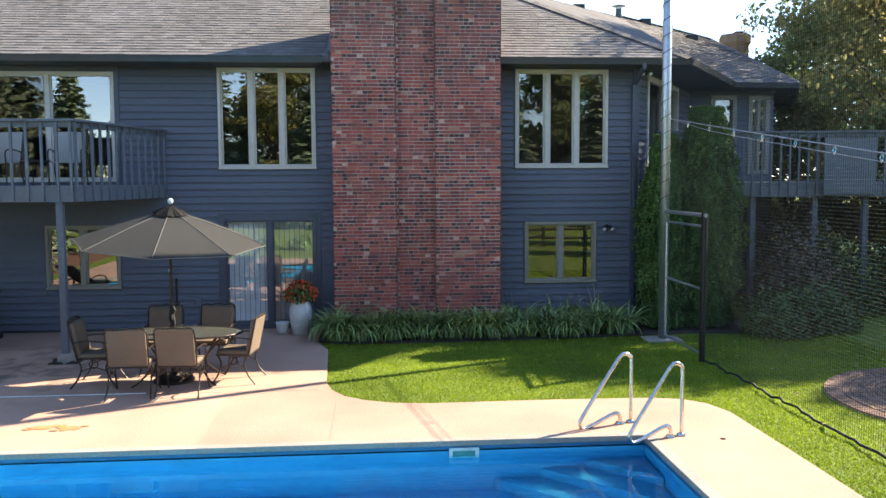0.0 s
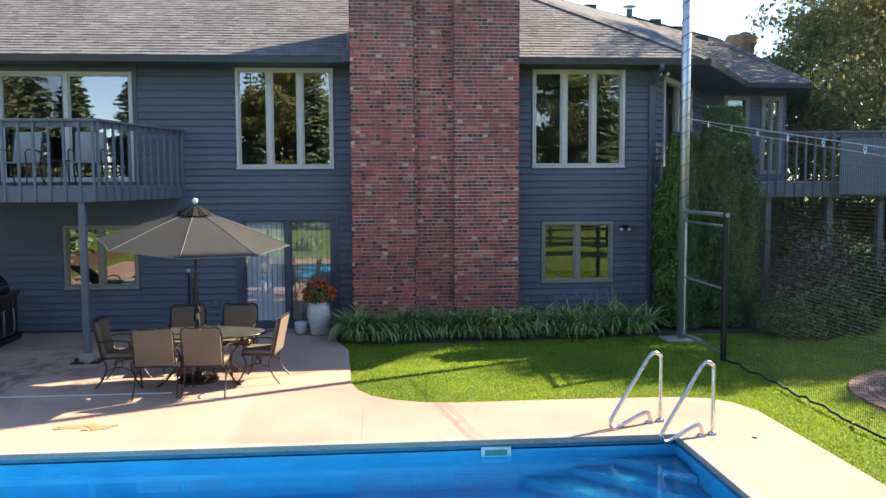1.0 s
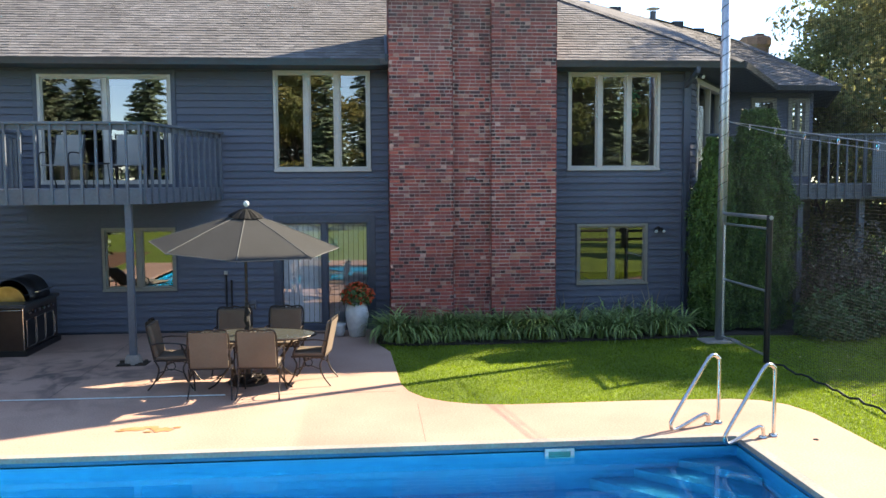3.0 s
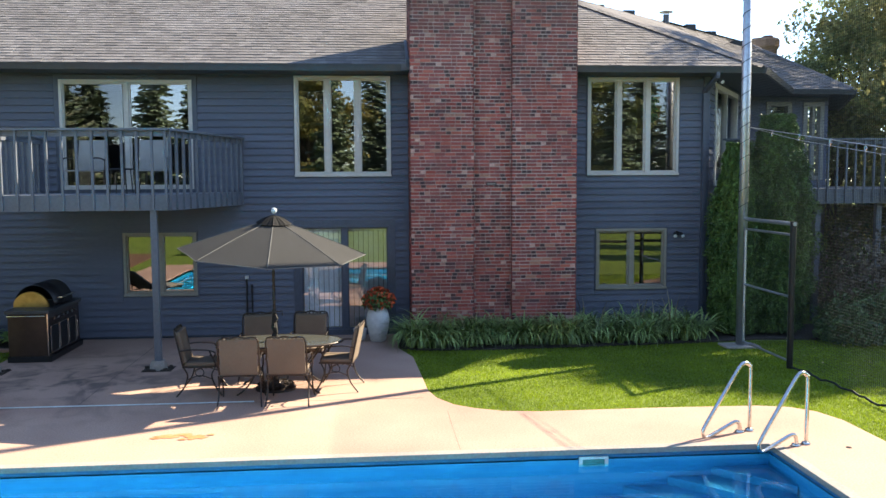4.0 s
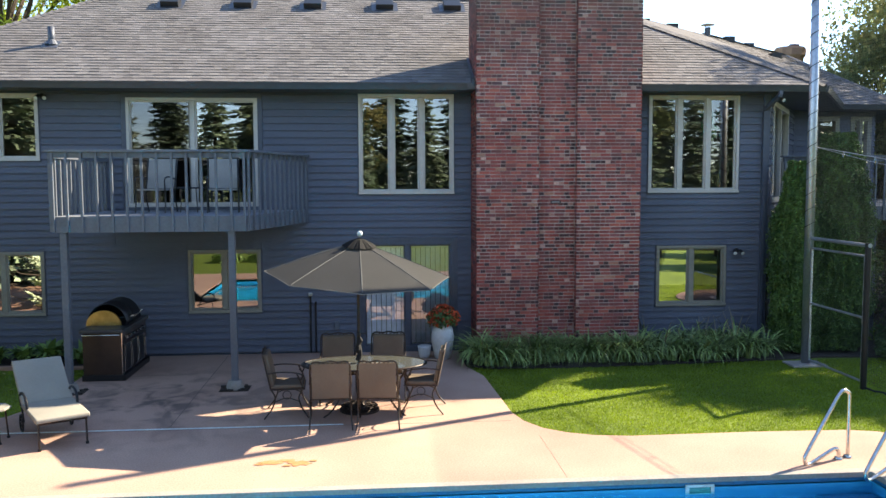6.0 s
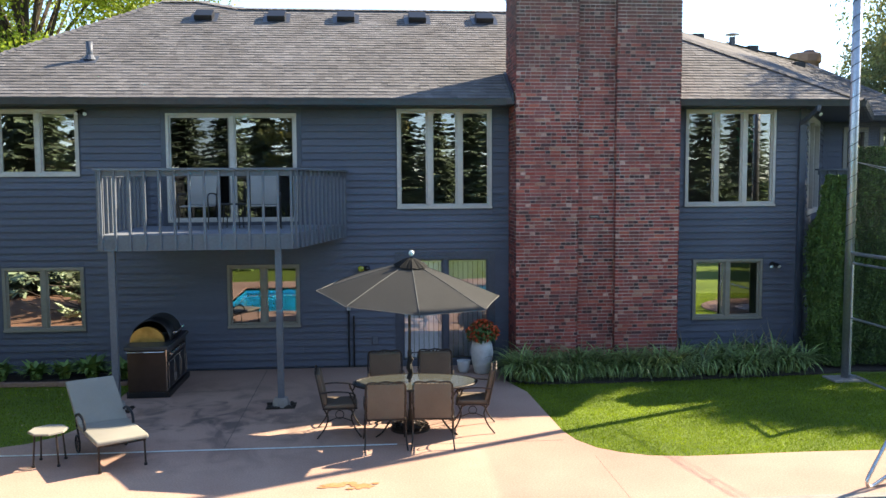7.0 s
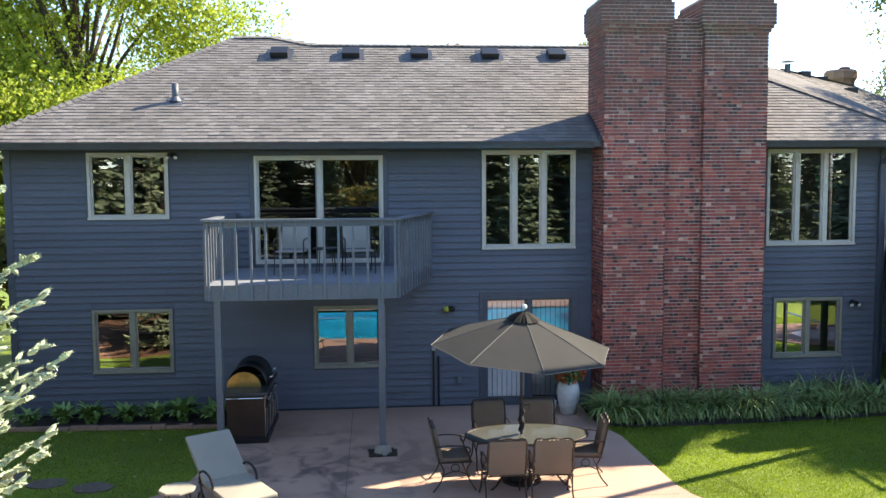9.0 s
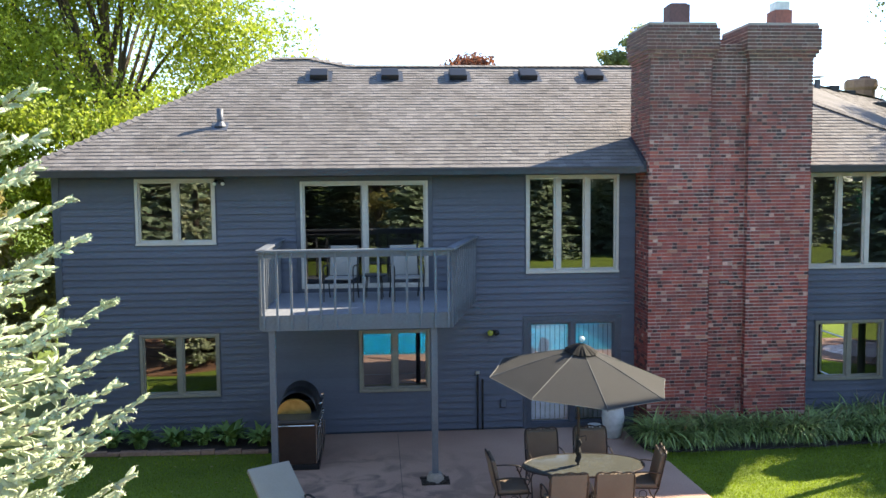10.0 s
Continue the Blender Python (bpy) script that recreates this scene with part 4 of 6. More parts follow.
part("back_cushion", bm, M["lounge"], lg, bevel=0.022, smooth=True, at=Matrix.Translation((0, 0.99, 0.37)) @ Matrix.Rotation(radians(35), 4, "X"))
bm = bm_new()
tube(bm, ((0, 1.1, 0.3), (0, 1.5, 0.68)), 0.012, 6)
part("back_support", bm, M["iron"], lg)

st = thing("side_table", pose(-8.14, 11.26, 0.003, 0, 0, 20), "small octagonal pale tile-topped side table", "table")
bm = bm_new()
lathe(bm, [(0.23, 0.43), (0.25, 0.435), (0.25, 0.455), (0.24, 0.462)], 8)
part("tabletop", bm, M["lounge"], st)
for k in range(4):
    c, s = math.cos(k * math.pi / 2 + 0.5), math.sin(k * math.pi / 2 + 0.5)
    bm = bm_new()
    tube(bm, ((0.19 * c, 0.19 * s, 0.43), (0.225 * c, 0.225 * s, 0.0)), 0.012, 6)
    leg = part("leg", bm, M["iron"], st)
    bm = bm_new()
    lathe(bm, [(0.022, -0.002), (0.02, 0.025)], 8, (0.225 * c, 0.225 * s, 0))
    part("foot", bm, M["black_metal"], leg)

# ---- pool fittings ----


def pool_rail(at):
    e = thing("pool_handrail", at, "polished steel figure-four pool handrail", "handrail", "pool handrails")
    bm = bm_new()
    tube(bm, smooth_path([(0, 0, 0), (0, 0, 0.3), (0, 0, 0.74), (-0.02, 0, 0.81), (-0.09, 0, 0.845), (-0.16, 0, 0.82), (-0.24, 0, 0.73), (-0.5, 0, 0.4), (-0.7, 0, 0.14), (-0.735, 0, 0.06),
                          (-0.7, 0, 0.0), (-0.63, 0, 0.0), (-0.45, 0, 0.06), (-0.27, 0, 0.12), (-0.19, 0, 0.12), (-0.16, 0, 0.07), (-0.16, 0, 0.0)], 5), 0.024, 10)
    part("tube", bm, M["steel"], e, smooth=True)
    for x in (0, -0.16):
        bm = bm_new()
        lathe(bm, [(0.055, 0.0), (0.05, 0.012), (0.03, 0.02)], 14, (x, 0, 0))
        part("escutcheon", bm, M["steel"], e)
    return e


pr = pool_rail(pose(2.79, 9.58, 0.01, 0, 0, 20))
copy_thing(pr, pose(3.21, 9.0, 0.01, 0, 0, 20))
M["weir"] = material("green_plastic_flap", (0.06, 0.33, 0.3), 0.5, grain=12, stain=3, bump=0.03)
sk = thing("pool_skimmer", (0.69, py1 - 0.013, -0.155), "white plastic skimmer mouth in the pool wall", "skimmer")
bm = bm_new()
for q in ((-0.17, -0.13, -0.075, 0.075), (0.13, 0.17, -0.075, 0.075), (-0.13, 0.13, 0.045, 0.075), (-0.13, 0.13, -0.075, -0.045)):
    box(bm, q[0], q[1], -0.02, 0, q[2], q[3])
part("faceplate", bm, M["white_plastic"], sk)
box_part("weir", M["weir"], sk, (-0.128, 0.128, -0.008, -0.001, -0.044, 0.044), "pale green flap")
steps = thing("pool_steps", (0, 0, 0), "pale underwater corner steps of the pool", "steps")
for k in range(3):
    w = 0.55 + 0.42 * k
    bm = bm_new()
    prism(bm, [(px1 - 0.02 - w * 1.25, py1 - 0.02), (px1 - 0.02, py1 - 0.02 - w * 1.25), (px1 - 0.02, py1 - 0.02)], -1.24, -0.42 - 0.26 * k)
    part("step", bm, M["step_blue"], steps)
dr = thing("deck_drain", (3.63, 8.82, 0.0), "small dark round drain cover in the concrete", "drain")
bm = bm_new()
lathe(bm, [(0.034, 0.001), (0.03, 0.006)], 12)
part("cover", bm, M["black_metal"], dr)

# ---- net pole, gate and net ----
pole = thing("net_pole", (5.0, 14.78, -0.03), "tall galvanised steel pole laced with cord", "pole")
bm = bm_new()
tube(bm, ((0, 0, 0), (0, 0, 9.0)), 0.082, 16)
part("shaft", bm, M["galv"], pole, smooth=True)
bm = bm_new()
tube(bm, [(0.087 * math.cos(t), 0.087 * math.sin(t), 2.45 + 0.29 * t / (2 * math.pi)) for t in [k * math.pi / 8 for k in range(360)]], 0.006, 4)
part("lacing", bm, M["net"], pole, "black lacing cord")
bm = bm_new()
box(bm, -0.35, 0.3, -0.25, 0.2, 0.01, 0.05)
part("footing", bm, M["coping"], pole, "flat concrete footing", bevel=0.012)
gate = thing("chain_link_gate", (5.0, 12.9, -0.02), "galvanised chain-link gate in a tall frame", "gate")
for pts in (((0, 0.07, 0.12), (0, 0.07, 2.2)), ((0, 1.76, 0.12), (0, 1.76, 2.2)), ((0, 0.07, 2.2), (0, 1.76, 2.2)), ((0, 0.07, 1.18), (0, 1.76, 1.18)), ((0, 0.07, 0.12), (0, 1.76, 0.12))):
    bm = bm_new()
    tube(bm, pts, 0.022, 8)
    part("gate_bar", bm, M["galv"], gate)
bm = bm_new()
tube(bm, ((0, 0, 0), (0, 0, 2.42)), 0.05, 10)
part("gate_post", bm, M["black_metal"], gate, "black steel post")
bm = bm_new()
tube(bm, ((0, -0.06, 2.38), (0, 1.8, 2.38)), 0.035, 8)
part("top_bar", bm, M["galv"], gate)
bm = bm_new()
for k in range(64):
    for s in (-1, 1):
        y0, z0 = 0.09, 0.14 + (k - 32) * 0.065
        pts = []
        for y in (0.09, 1.74):
            pts.append((y, z0 + (y - 0.09) * s + (0 if s > 0 else 1.65)))
        (ya, za), (yb, zb) = pts
        lo, hi = 0.14, 2.18
        if max(za, zb) < lo or min(za, zb) > hi:
            continue
        def clip(z):
            return ya + (z - za) / (zb - za) * (yb - ya)
        a, b = (ya, za), (yb, zb)
        if a[1] < lo: a = (clip(lo), lo)
        if a[1] > hi: a = (clip(hi), hi)
        if b[1] < lo: b = (clip(lo), lo)
        if b[1] > hi: b = (clip(hi), hi)
        if abs(a[0] - b[0]) > 0.02:
            tube(bm, ((0.003 * s, *a), (0.003 * s, *b)), 0.0011, 3)
tagged(part("chain_link", bm, M["net"], gate, "dark woven wire mesh"), kind="stuff")
net = tagged(new("sports_net"), "fine black barrier net hung from a steel cable", "net", "", "stuff")
NX, NY0, NY1, NZ1 = 5.03, 3.6, 14.7, 5.7


def strips(lines, r):
    """Thin three-sided bars between pairs of points, as one mesh."""
    vs, fs = [], []
    for p, q in lines:
        p, q = Vector(p), Vector(q)
        d = (q - p).normalized()
        s = d.orthogonal().normalized()
        u = d.cross(s)
        k = len(vs)
        for e in (p, q):
            for a in (0, 2.1, 4.2):
                vs.append(e + r * (s * math.cos(a) + u * math.sin(a)))
        fs += [(k, k + 1, k + 4, k + 3), (k + 1, k + 2, k + 5, k + 4), (k + 2, k, k + 3, k + 5)]
    me = bpy.data.meshes.new("strips")
    me.from_pydata(vs, [], fs)
    return me


lines = []
z = 0.1
while z < NZ1:
    lines.append(((NX, NY0, z), (NX, NY1 if z > 2.4 else 12.85, z)))
    z += 0.045
y = NY0
while y < NY1:
    lines.append(((NX, y, 0.08 if y < 12.85 else 2.42), (NX, y, NZ1)))
    y += 0.045
me = strips(lines, 0.0019)
me.materials.append(M["net"])
o = new("mesh", me)
o.parent = net
bm = bm_new()
sag = [(NX, NY1 - (NY1 - NY0) * k / 12, 4.03 - 0.82 * k / 12 * 1.78 + 0.1 * (k / 12) ** 2) for k in range(13)]
tube(bm, sag, 0.008, 5)
tube(bm, [(x, y, z - 0.09 * min(1, (NY1 - y) / 2)) for x, y, z in sag], 0.005, 5)
part("cable", bm, M["galv"], net, "steel cable")
for k in range(1, 12):
    x, y, z = sag[k]
    bm = bm_new()
    tube(bm, ((x, y, z + 0.015), (x, y - 0.03, z - 0.05), (x, y, z - 0.1), (x, y + 0.03, z - 0.05)), 0.006, 4, True)
    part("clip", bm, M["steel"], net)
bm = bm_new()
random.seed(4)
tube(bm, [(NX + random.uniform(-0.03, 0.03), 12.9 - 0.16 * k, 0.02 + random.uniform(-0.015, 0.03)) for k in range(59)], 0.018, 6)
part("bottom_rope", bm, M["net"], net, "bundled black net edge lying on the grass")


# ---- small fittings of the house ----
def downspout(x, y, label):
    e = thing("downspout", (x, y, 0), label, "downspout")
    bm = bm_new()
    pts = [(0, -0.7, 5.2), (0, -0.7, 5.1), (0.0, -0.36, 4.98), (0, -0.06, 4.86), (0, -0.06, 0.35), (0.06, -0.12, 0.22), (0.35, -0.75, 0.03)]
    for p, q in zip(pts, pts[1:]):
        tube(bm, (p, q), 0.05, 4)
    part("pipe", bm, M["trim"], e)
    return e


downspout(4.98, FY, "blue-grey metal downspout at the house corner")


def flood_light(at, lamp_mat, label, group="floodlights"):
    e = thing("floodlight", at, label, "light", group)
    bm = bm_new()
    tube(bm, ((0, 0, 0), (0, -0.03, 0)), 0.05, 12)
    part("base", bm, M["black_metal"], e)
    for s in (-1, 1):
        bm = bm_new()
        tube(bm, ((0, -0.03, 0), (s * 0.06, -0.06, 0.0)), 0.012, 6)
        tube(bm, ((s * 0.06, -0.05, 0.005), (s * 0.08, -0.14, -0.05)), 0.028, 10, r1=0.045)
        head = part("lamp_head", bm, lamp_mat, e)
        bm = bm_new()
        tube(bm, ((s * 0.08, -0.141, -0.0505), (s * 0.081, -0.15, -0.056)), 0.04, 10, r1=0.03)
        part("lens", bm, M["white_plastic"], head, "pale lamp lens")
    return e


flood_light((4.46, FY - 0.006, 1.98), M["black_metal"], "twin security floodlight beside the lower window")
flood_light((-9.3, FY - 0.03, 5.08), M["black_metal"], "twin security floodlight under the eaves")
flood_light((5.15, FY - 0.2, 5.08), M["trim"], "corner floodlight under the eaves")
wl = thing("wall_light", (-3.98, FY - 0.005, 2.0), "black wall lamp with yellow-green glass", "light")
bm = bm_new()
tube(bm, ((0.0, 0.0, 0), (0.0, -0.05, 0)), 0.05, 12)
part("backplate", bm, M["black_metal"], wl)
M["amber"] = material("yellow_green_glass", (0.42, 0.45, 0.06), 0.25, grain=20, stain=4, bump=0.05)
for s, mt in ((-0.07, M["amber"]), (0.05, M["black_metal"])):
    bm = bm_new()
    lathe(bm, [(0.03, -0.05), (0.06, -0.02), (0.06, 0.03), (0.025, 0.06)], 12, (s, -0.1, 0.0))
    part("shade", bm, mt, wl, smooth=True)
cd = thing("conduit", (-4.3, FY - 0.03, 0), "dark vertical pipes on the wall", "pipe")
for x, h in ((0, 1.16), (0.1, 1.05)):
    bm = bm_new()
    tube(bm, ((x, 0, 0.02), (x, 0, h)), 0.018, 8)
    part("pipe", bm, M["black_metal"], cd)
box_part("cap", M["galv"], cd, (-0.035, 0.035, -0.03, 0.02, 1.16, 1.23), bevel=0.006)
sb = thing("socket_box", (-3.78, FY - 0.012, 0.56), "blue-grey weatherproof socket box on the siding", "socket")
box_part("housing", M["deck_paint"], sb, (-0.05, 0.05, -0.05, 0.0, -0.08, 0.08), bevel=0.008)
vp = thing("wall_sign", (0.5, CY + 0.125, 3.02), "small dark plate fixed to the chimney", "plate")
box_part("plate", M["black_metal"], vp, (-0.1, 0.1, 0, 0.02, -0.03, 0.03), bevel=0.004)
box_part("plate_bar", M["coping"], vp, (-0.08, 0.08, -0.004, -0.001, -0.012, 0.012))

# blinds behind the lower patio door
bl = thing("vertical_blind", (-3.2, FY + 0.13, 0.12), "white vertical blind drawn behind the patio door", "blind")
box_part("head_rail", M["blind"], bl, (0, 1.72, -0.03, 0.03, 1.98, 2.03))
for k in range(17):
    bm = bm_new()
    box(bm, -0.045, 0.045, -0.002, 0.002, 0.03, 1.975)
    part("slat", bm, M["blind"], bl, at=Matrix.Translation((0.06 + 0.1 * k, 0, 0)) @ Matrix.Rotation(radians(12 + random.uniform(-7, 7)), 4, "Z"))

hang = thing("hanging_plant", (4.0, FY + 0.45, 4.95), "small green trailing plant hung inside the window", "plant")
bm = bm_new()
tube(bm, ((0, 0, 0.3), (0, 0, -0.35)), 0.006, 5)
part("cord", bm, M["white_plastic"], hang)
M["trail"] = material("bright_green_leaf", (0.03, 0.3, 0.14), 0.5, colour2=(0.02, 0.2, 0.1), grain=9, stain=2, bump=0, spread=0.3, island=True)

# ---- roof fittings ----
for i, x in enumerate((-7.55, -5.93, -4.36, -2.72, -1.16)):
    e = thing("roof_vent", (x, 19.8, on_roof(x, 19.8).z), "low black box vent on the shingles", "vent", "roof vents")
    m = Matrix.Rotation(math.atan(SL), 4, "X")
    bm = bm_new()
    box(bm, -0.2, 0.2, -0.2, 0.2, 0.01, 0.14, m)
    part("hood", bm, M["black_metal"], e, bevel=0.02)
    bm = bm_new()
    box(bm, -0.3, 0.3, -0.28, 0.3, 0.012, 0.018, m)
    part("flashing", bm, M["gutter"], e)
e = thing("plumbing_vent", (-9.42, 17.6, on_roof(-9.42, 17.6).z), "grey plumbing vent pipe with flashing", "vent pipe")
bm = bm_new()
tube(bm, ((0, 0, -0.05), (0, 0, 0.36)), 0.065, 12)
part("pipe", bm, M["trim"], e, smooth=True)
bm = bm_new()
box(bm, -0.16, 0.16, -0.2, 0.16, 0.012, 0.02, Matrix.Rotation(math.atan(SL), 4, "X"))
lathe(bm, [(0.13, 0.0), (0.07, 0.1)], 12)
part("flashing", bm, M["trim"], e)
e = thing("flue_pipe", (7.05, 24.9, 7.5), "black metal flue with flat cap above the far roof", "flue")
bm = bm_new()
tube(bm, ((0, 0, -0.3), (0, 0, 0.5)), 0.09, 12)
part("pipe", bm, M["gutter"], e)
bm = bm_new()
lathe(bm, [(0.2, 0.56), (0.21, 0.58), (0.03, 0.63)], 14)
tube(bm, ((0.07, 0, 0.48), (0.07, 0, 0.58)), 0.01, 4)
tube(bm, ((-0.07, 0, 0.48), (-0.07, 0, 0.58)), 0.01, 4)
part("rain_cap", bm, M["galv"], e)
for x, y, z in ((4.4, 22.9, 7.72), (5.6, 24.0, 7.8), (8.3, 26.3, 7.85), (9.3, 27.1, 7.78), (9.7, 26.0, 7.3)):
    e = thing("roof_vent", (x, y, z), "low black box vent on the far ridge", "vent", "far roof vents")
    box_part("hood", M["black_metal"], e, (-0.17, 0.17, -0.15, 0.15, -0.1, 0.12), bevel=0.03)
fc = thing("far_chimney", (16.9, 39.3, 6.25), "tan brick chimney of the far wing with rounded corners", "chimney")
M["tan_brick"] = material("tan_brick", (0.38, 0.22, 0.15), 0.9, grain=16, stain=2, bump=0.4)
bm = bm_new()
lathe(bm, [(0.66, -2), (0.64, 2.9), (0.74, 3.05), (0.74, 3.35), (0.66, 3.46)], 10)
part("shaft", bm, M["tan_brick"], fc, bevel=0.0)
bm = bm_new()
lathe(bm, [(0.26, 3.46), (0.26, 3.58), (0.2, 3.62)], 8, (0.2, 0, 0))
part("flue_tile", bm, M["clay_dark"], fc)

# ---- flower pots ----
M["leaf_mid"] = material("green_leaf", (0.075, 0.14, 0.03), 0.55, colour2=(0.045, 0.09, 0.018), grain=9, stain=2, bump=0, spread=0.35, island=True)
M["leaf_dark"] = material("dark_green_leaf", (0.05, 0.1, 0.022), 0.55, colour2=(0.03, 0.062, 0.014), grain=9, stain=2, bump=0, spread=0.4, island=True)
M["petal"] = material("orange_red_petal", (0.55, 0.09, 0.02), 0.6, colour2=(0.42, 0.05, 0.015), grain=12, stain=5, bump=0, spread=0.4, island=True)


def blades(n, place, length, width, bend, seed, segs=4):
    """Arching strap leaves: place(rng) gives root and heading."""
    rng = random.Random(seed)
    vs, fs = [], []
    for _ in range(n):
        p, head = place(rng)
        L, w, b = length * rng.uniform(0.6, 1.15), width * rng.uniform(0.7, 1.2), bend * rng.uniform(0.6, 1.35)
        d, s = Vector((math.cos(head), math.sin(head), 0)), Vector((-math.sin(head), math.cos(head), 0))
        k = len(vs)
        q, ang = Vector(p), rng.uniform(0.05, 0.35)
        for i in range(segs + 1):
            ww = w * (1 - (i / segs) ** 2.2) * (0.55 + 0.9 * min(1, i / segs * 2)) + 0.0015
            vs += [q - s * ww / 2, q + s * ww / 2]
            q = q + (d * math.sin(ang) + Vector((0, 0, 1)) * math.cos(ang)) * L / segs
            ang += b / segs
        for i in range(segs):
            fs.append((k + 2 * i, k + 2 * i + 1, k + 2 * i + 3, k + 2 * i + 2))
    return vs, fs


def mesh_part(name, vs, fs, mat, parent, label="", smooth=False):
    me = bpy.data.meshes.new(name)
    me.from_pydata(vs, [], fs)
    me.materials.append(mat)
    o = new(name, me)
    o.parent = parent
    if label:
        tagged(o, label)
    return o


def cards(n, place, size, seed, fold=0.25):
    """Small pointed leaves, each two triangles folded on the midrib. place(rng) gives point and facing."""
    rng = random.Random(seed)
    vs, fs = [], []
    for _ in range(n):
        p, nrm = place(rng)
        nrm = (nrm + Vector((rng.uniform(-1, 1), rng.uniform(-1, 1), rng.uniform(-1, 1))) * 0.9).normalized()
        a = nrm.orthogonal().normalized()
        a = (Matrix.Rotation(rng.uniform(0, 6.28), 3, nrm) @ a)
        b = nrm.cross(a)
        s = size * rng.uniform(0.6, 1.3)
        k = len(vs)
        vs += [p - a * s * 0.5, p + b * s * 0.28 + nrm * s * fold * 0.5, p + a * s * 0.5, p - b * s * 0.28 + nrm * s * fold * 0.5]
        fs += [(k, k + 1, k + 2), (k, k + 2, k + 3)]
    return vs, fs


vs, fs = cards(160, lambda r: (Vector((r.gauss(0, 0.07), r.gauss(0, 0.05), -0.42 + r.gauss(0, 0.16))), Vector((0, -1, 0.2))), 0.11, 77)
mesh_part("foliage", vs, fs, M["trail"], hang)
pot = thing("flower_pot", (-1.72, 15.95, 0.003), "tall white ceramic urn full of orange-red flowers", "flower pot")
bm = bm_new()
lathe(bm, [(0.13, 0), (0.15, 0.02), (0.2, 0.25), (0.225, 0.42), (0.2, 0.56), (0.17, 0.63), (0.185, 0.66), (0.165, 0.66), (0.15, 0.6)], 28)
part("urn", bm, M["ceramic"], pot, smooth=True)


def tuft(rng):
    th, ph = rng.uniform(0, 6.28), rng.uniform(0, 1.5)
    n = Vector((math.cos(th) * math.sin(ph), math.sin(th) * math.sin(ph), math.cos(ph)))
    return Vector((n.x * 0.3, n.y * 0.28, 0.7 + n.z * 0.24)) * rng.uniform(0.82, 1.06) + Vector((0, 0, 0.02)), n


vs, fs = cards(900, tuft, 0.08, 3)
mesh_part("foliage", vs, fs, M["leaf_mid"], pot)
vs, fs = cards(520, lambda r: (lambda q: (q[0] * 1.03, q[1]))(tuft(r)), 0.085, 5, 0.4)
mesh_part("blossoms", vs, fs, M["petal"], pot, "orange-red blossoms")
pot2 = thing("small_pot", (-2.07, 16.02, 0.003), "small empty white ceramic pot", "flower pot")
bm = bm_new()
lathe(bm, [(0.08, 0), (0.115, 0.08), (0.125, 0.2), (0.135, 0.24), (0.12, 0.24), (0.1, 0.1)], 24)
part("pot", bm, M["ceramic"], pot2, smooth=True)

# ---- beds ----
bed = [(-1.32, 15.9), (-1.32, 15.25), (-0.9, 14.95), (0.5, 14.9), (2.5, 15.0), (4.3, 15.15), (4.75, 15.5), (4.9, 16.7), (2.2, 16.7), (2.2, 15.87), (-1.1, 15.87)]
bm = bm_new()
prism(bm, [(-1.33, 15.3), (-0.9, 15.0), (0.5, 14.95), (2.5, 15.05), (4.4, 15.2), (5.6, 15.4), (7.5, 15.2), (8.6, 15.8), (8.6, 16.9), (-1.33, 16.7)], -0.04, 0.0)
structure("flower_bed", bm, M["soil"], "strip of dark soil along the house wall", "flower bed")


clump_rng = random.Random(17)
CLUMPS = []
for _ in range(150):
    cx = clump_rng.uniform(-1.15, 4.6)
    lo, hi = 15.2 + 0.025 * cx + 0.16 * math.sin(cx * 2.3) * math.sin(cx * 0.9 + 1), 15.74 if cx < 2.25 else 16.35
    CLUMPS.append((cx, lo + (hi - lo) * clump_rng.random() ** 1.25, clump_rng.uniform(0.7, 1.15)))


def lily(rng):
    cx, cy, _ = CLUMPS[rng.randrange(len(CLUMPS))]
    h = rng.uniform(0, 6.28)
    return (cx + 0.05 * math.cos(h), cy + 0.05 * math.sin(h), 0), h


M["lily"] = material("daylily_leaf", (0.27, 0.35, 0.12), 0.42, colour2=(0.11, 0.18, 0.045), grain=6, stain=2, bump=0, spread=0.6, island=True)
ll = tagged(new("daylily_bed"), "dense arching green daylily leaves along the chimney foot", "plants", "", "stuff")
lvs, lfs = [], []
for i, (cx, cy, size) in enumerate(CLUMPS):
    vs, fs = blades(38, lambda r: (lambda h: ((cx + 0.06 * math.cos(h), cy + 0.06 * math.sin(h), 0), h))(r.uniform(0, 6.28)), 0.82 * size, 0.026, 2.3, 300 + i, 6)
    k = len(lvs)
    lvs += vs
    lfs += [tuple(k + q for q in f) for f in fs]
mesh_part("leaves", lvs, lfs, M["lily"], ll)
M["stalk"] = material("dry_flower_stalk", (0.3, 0.24, 0.12), 0.8, grain=20, stain=4, bump=0)
vs, fs = blades(60, lily, 0.95, 0.014, 0.7, 12, 4)
mesh_part("stalks", vs, fs, M["stalk"], ll, "dry tan flower stalks")

bm = bm_new()
prism(bm, [(-12.6, 15.95), (-8.25, 15.75), (-8.25, 16.7), (-12.6, 16.7)], -0.04, 0.01)
structure("border_bed", bm, M["soil"], "shaded soil bed with stone edging", "flower bed")
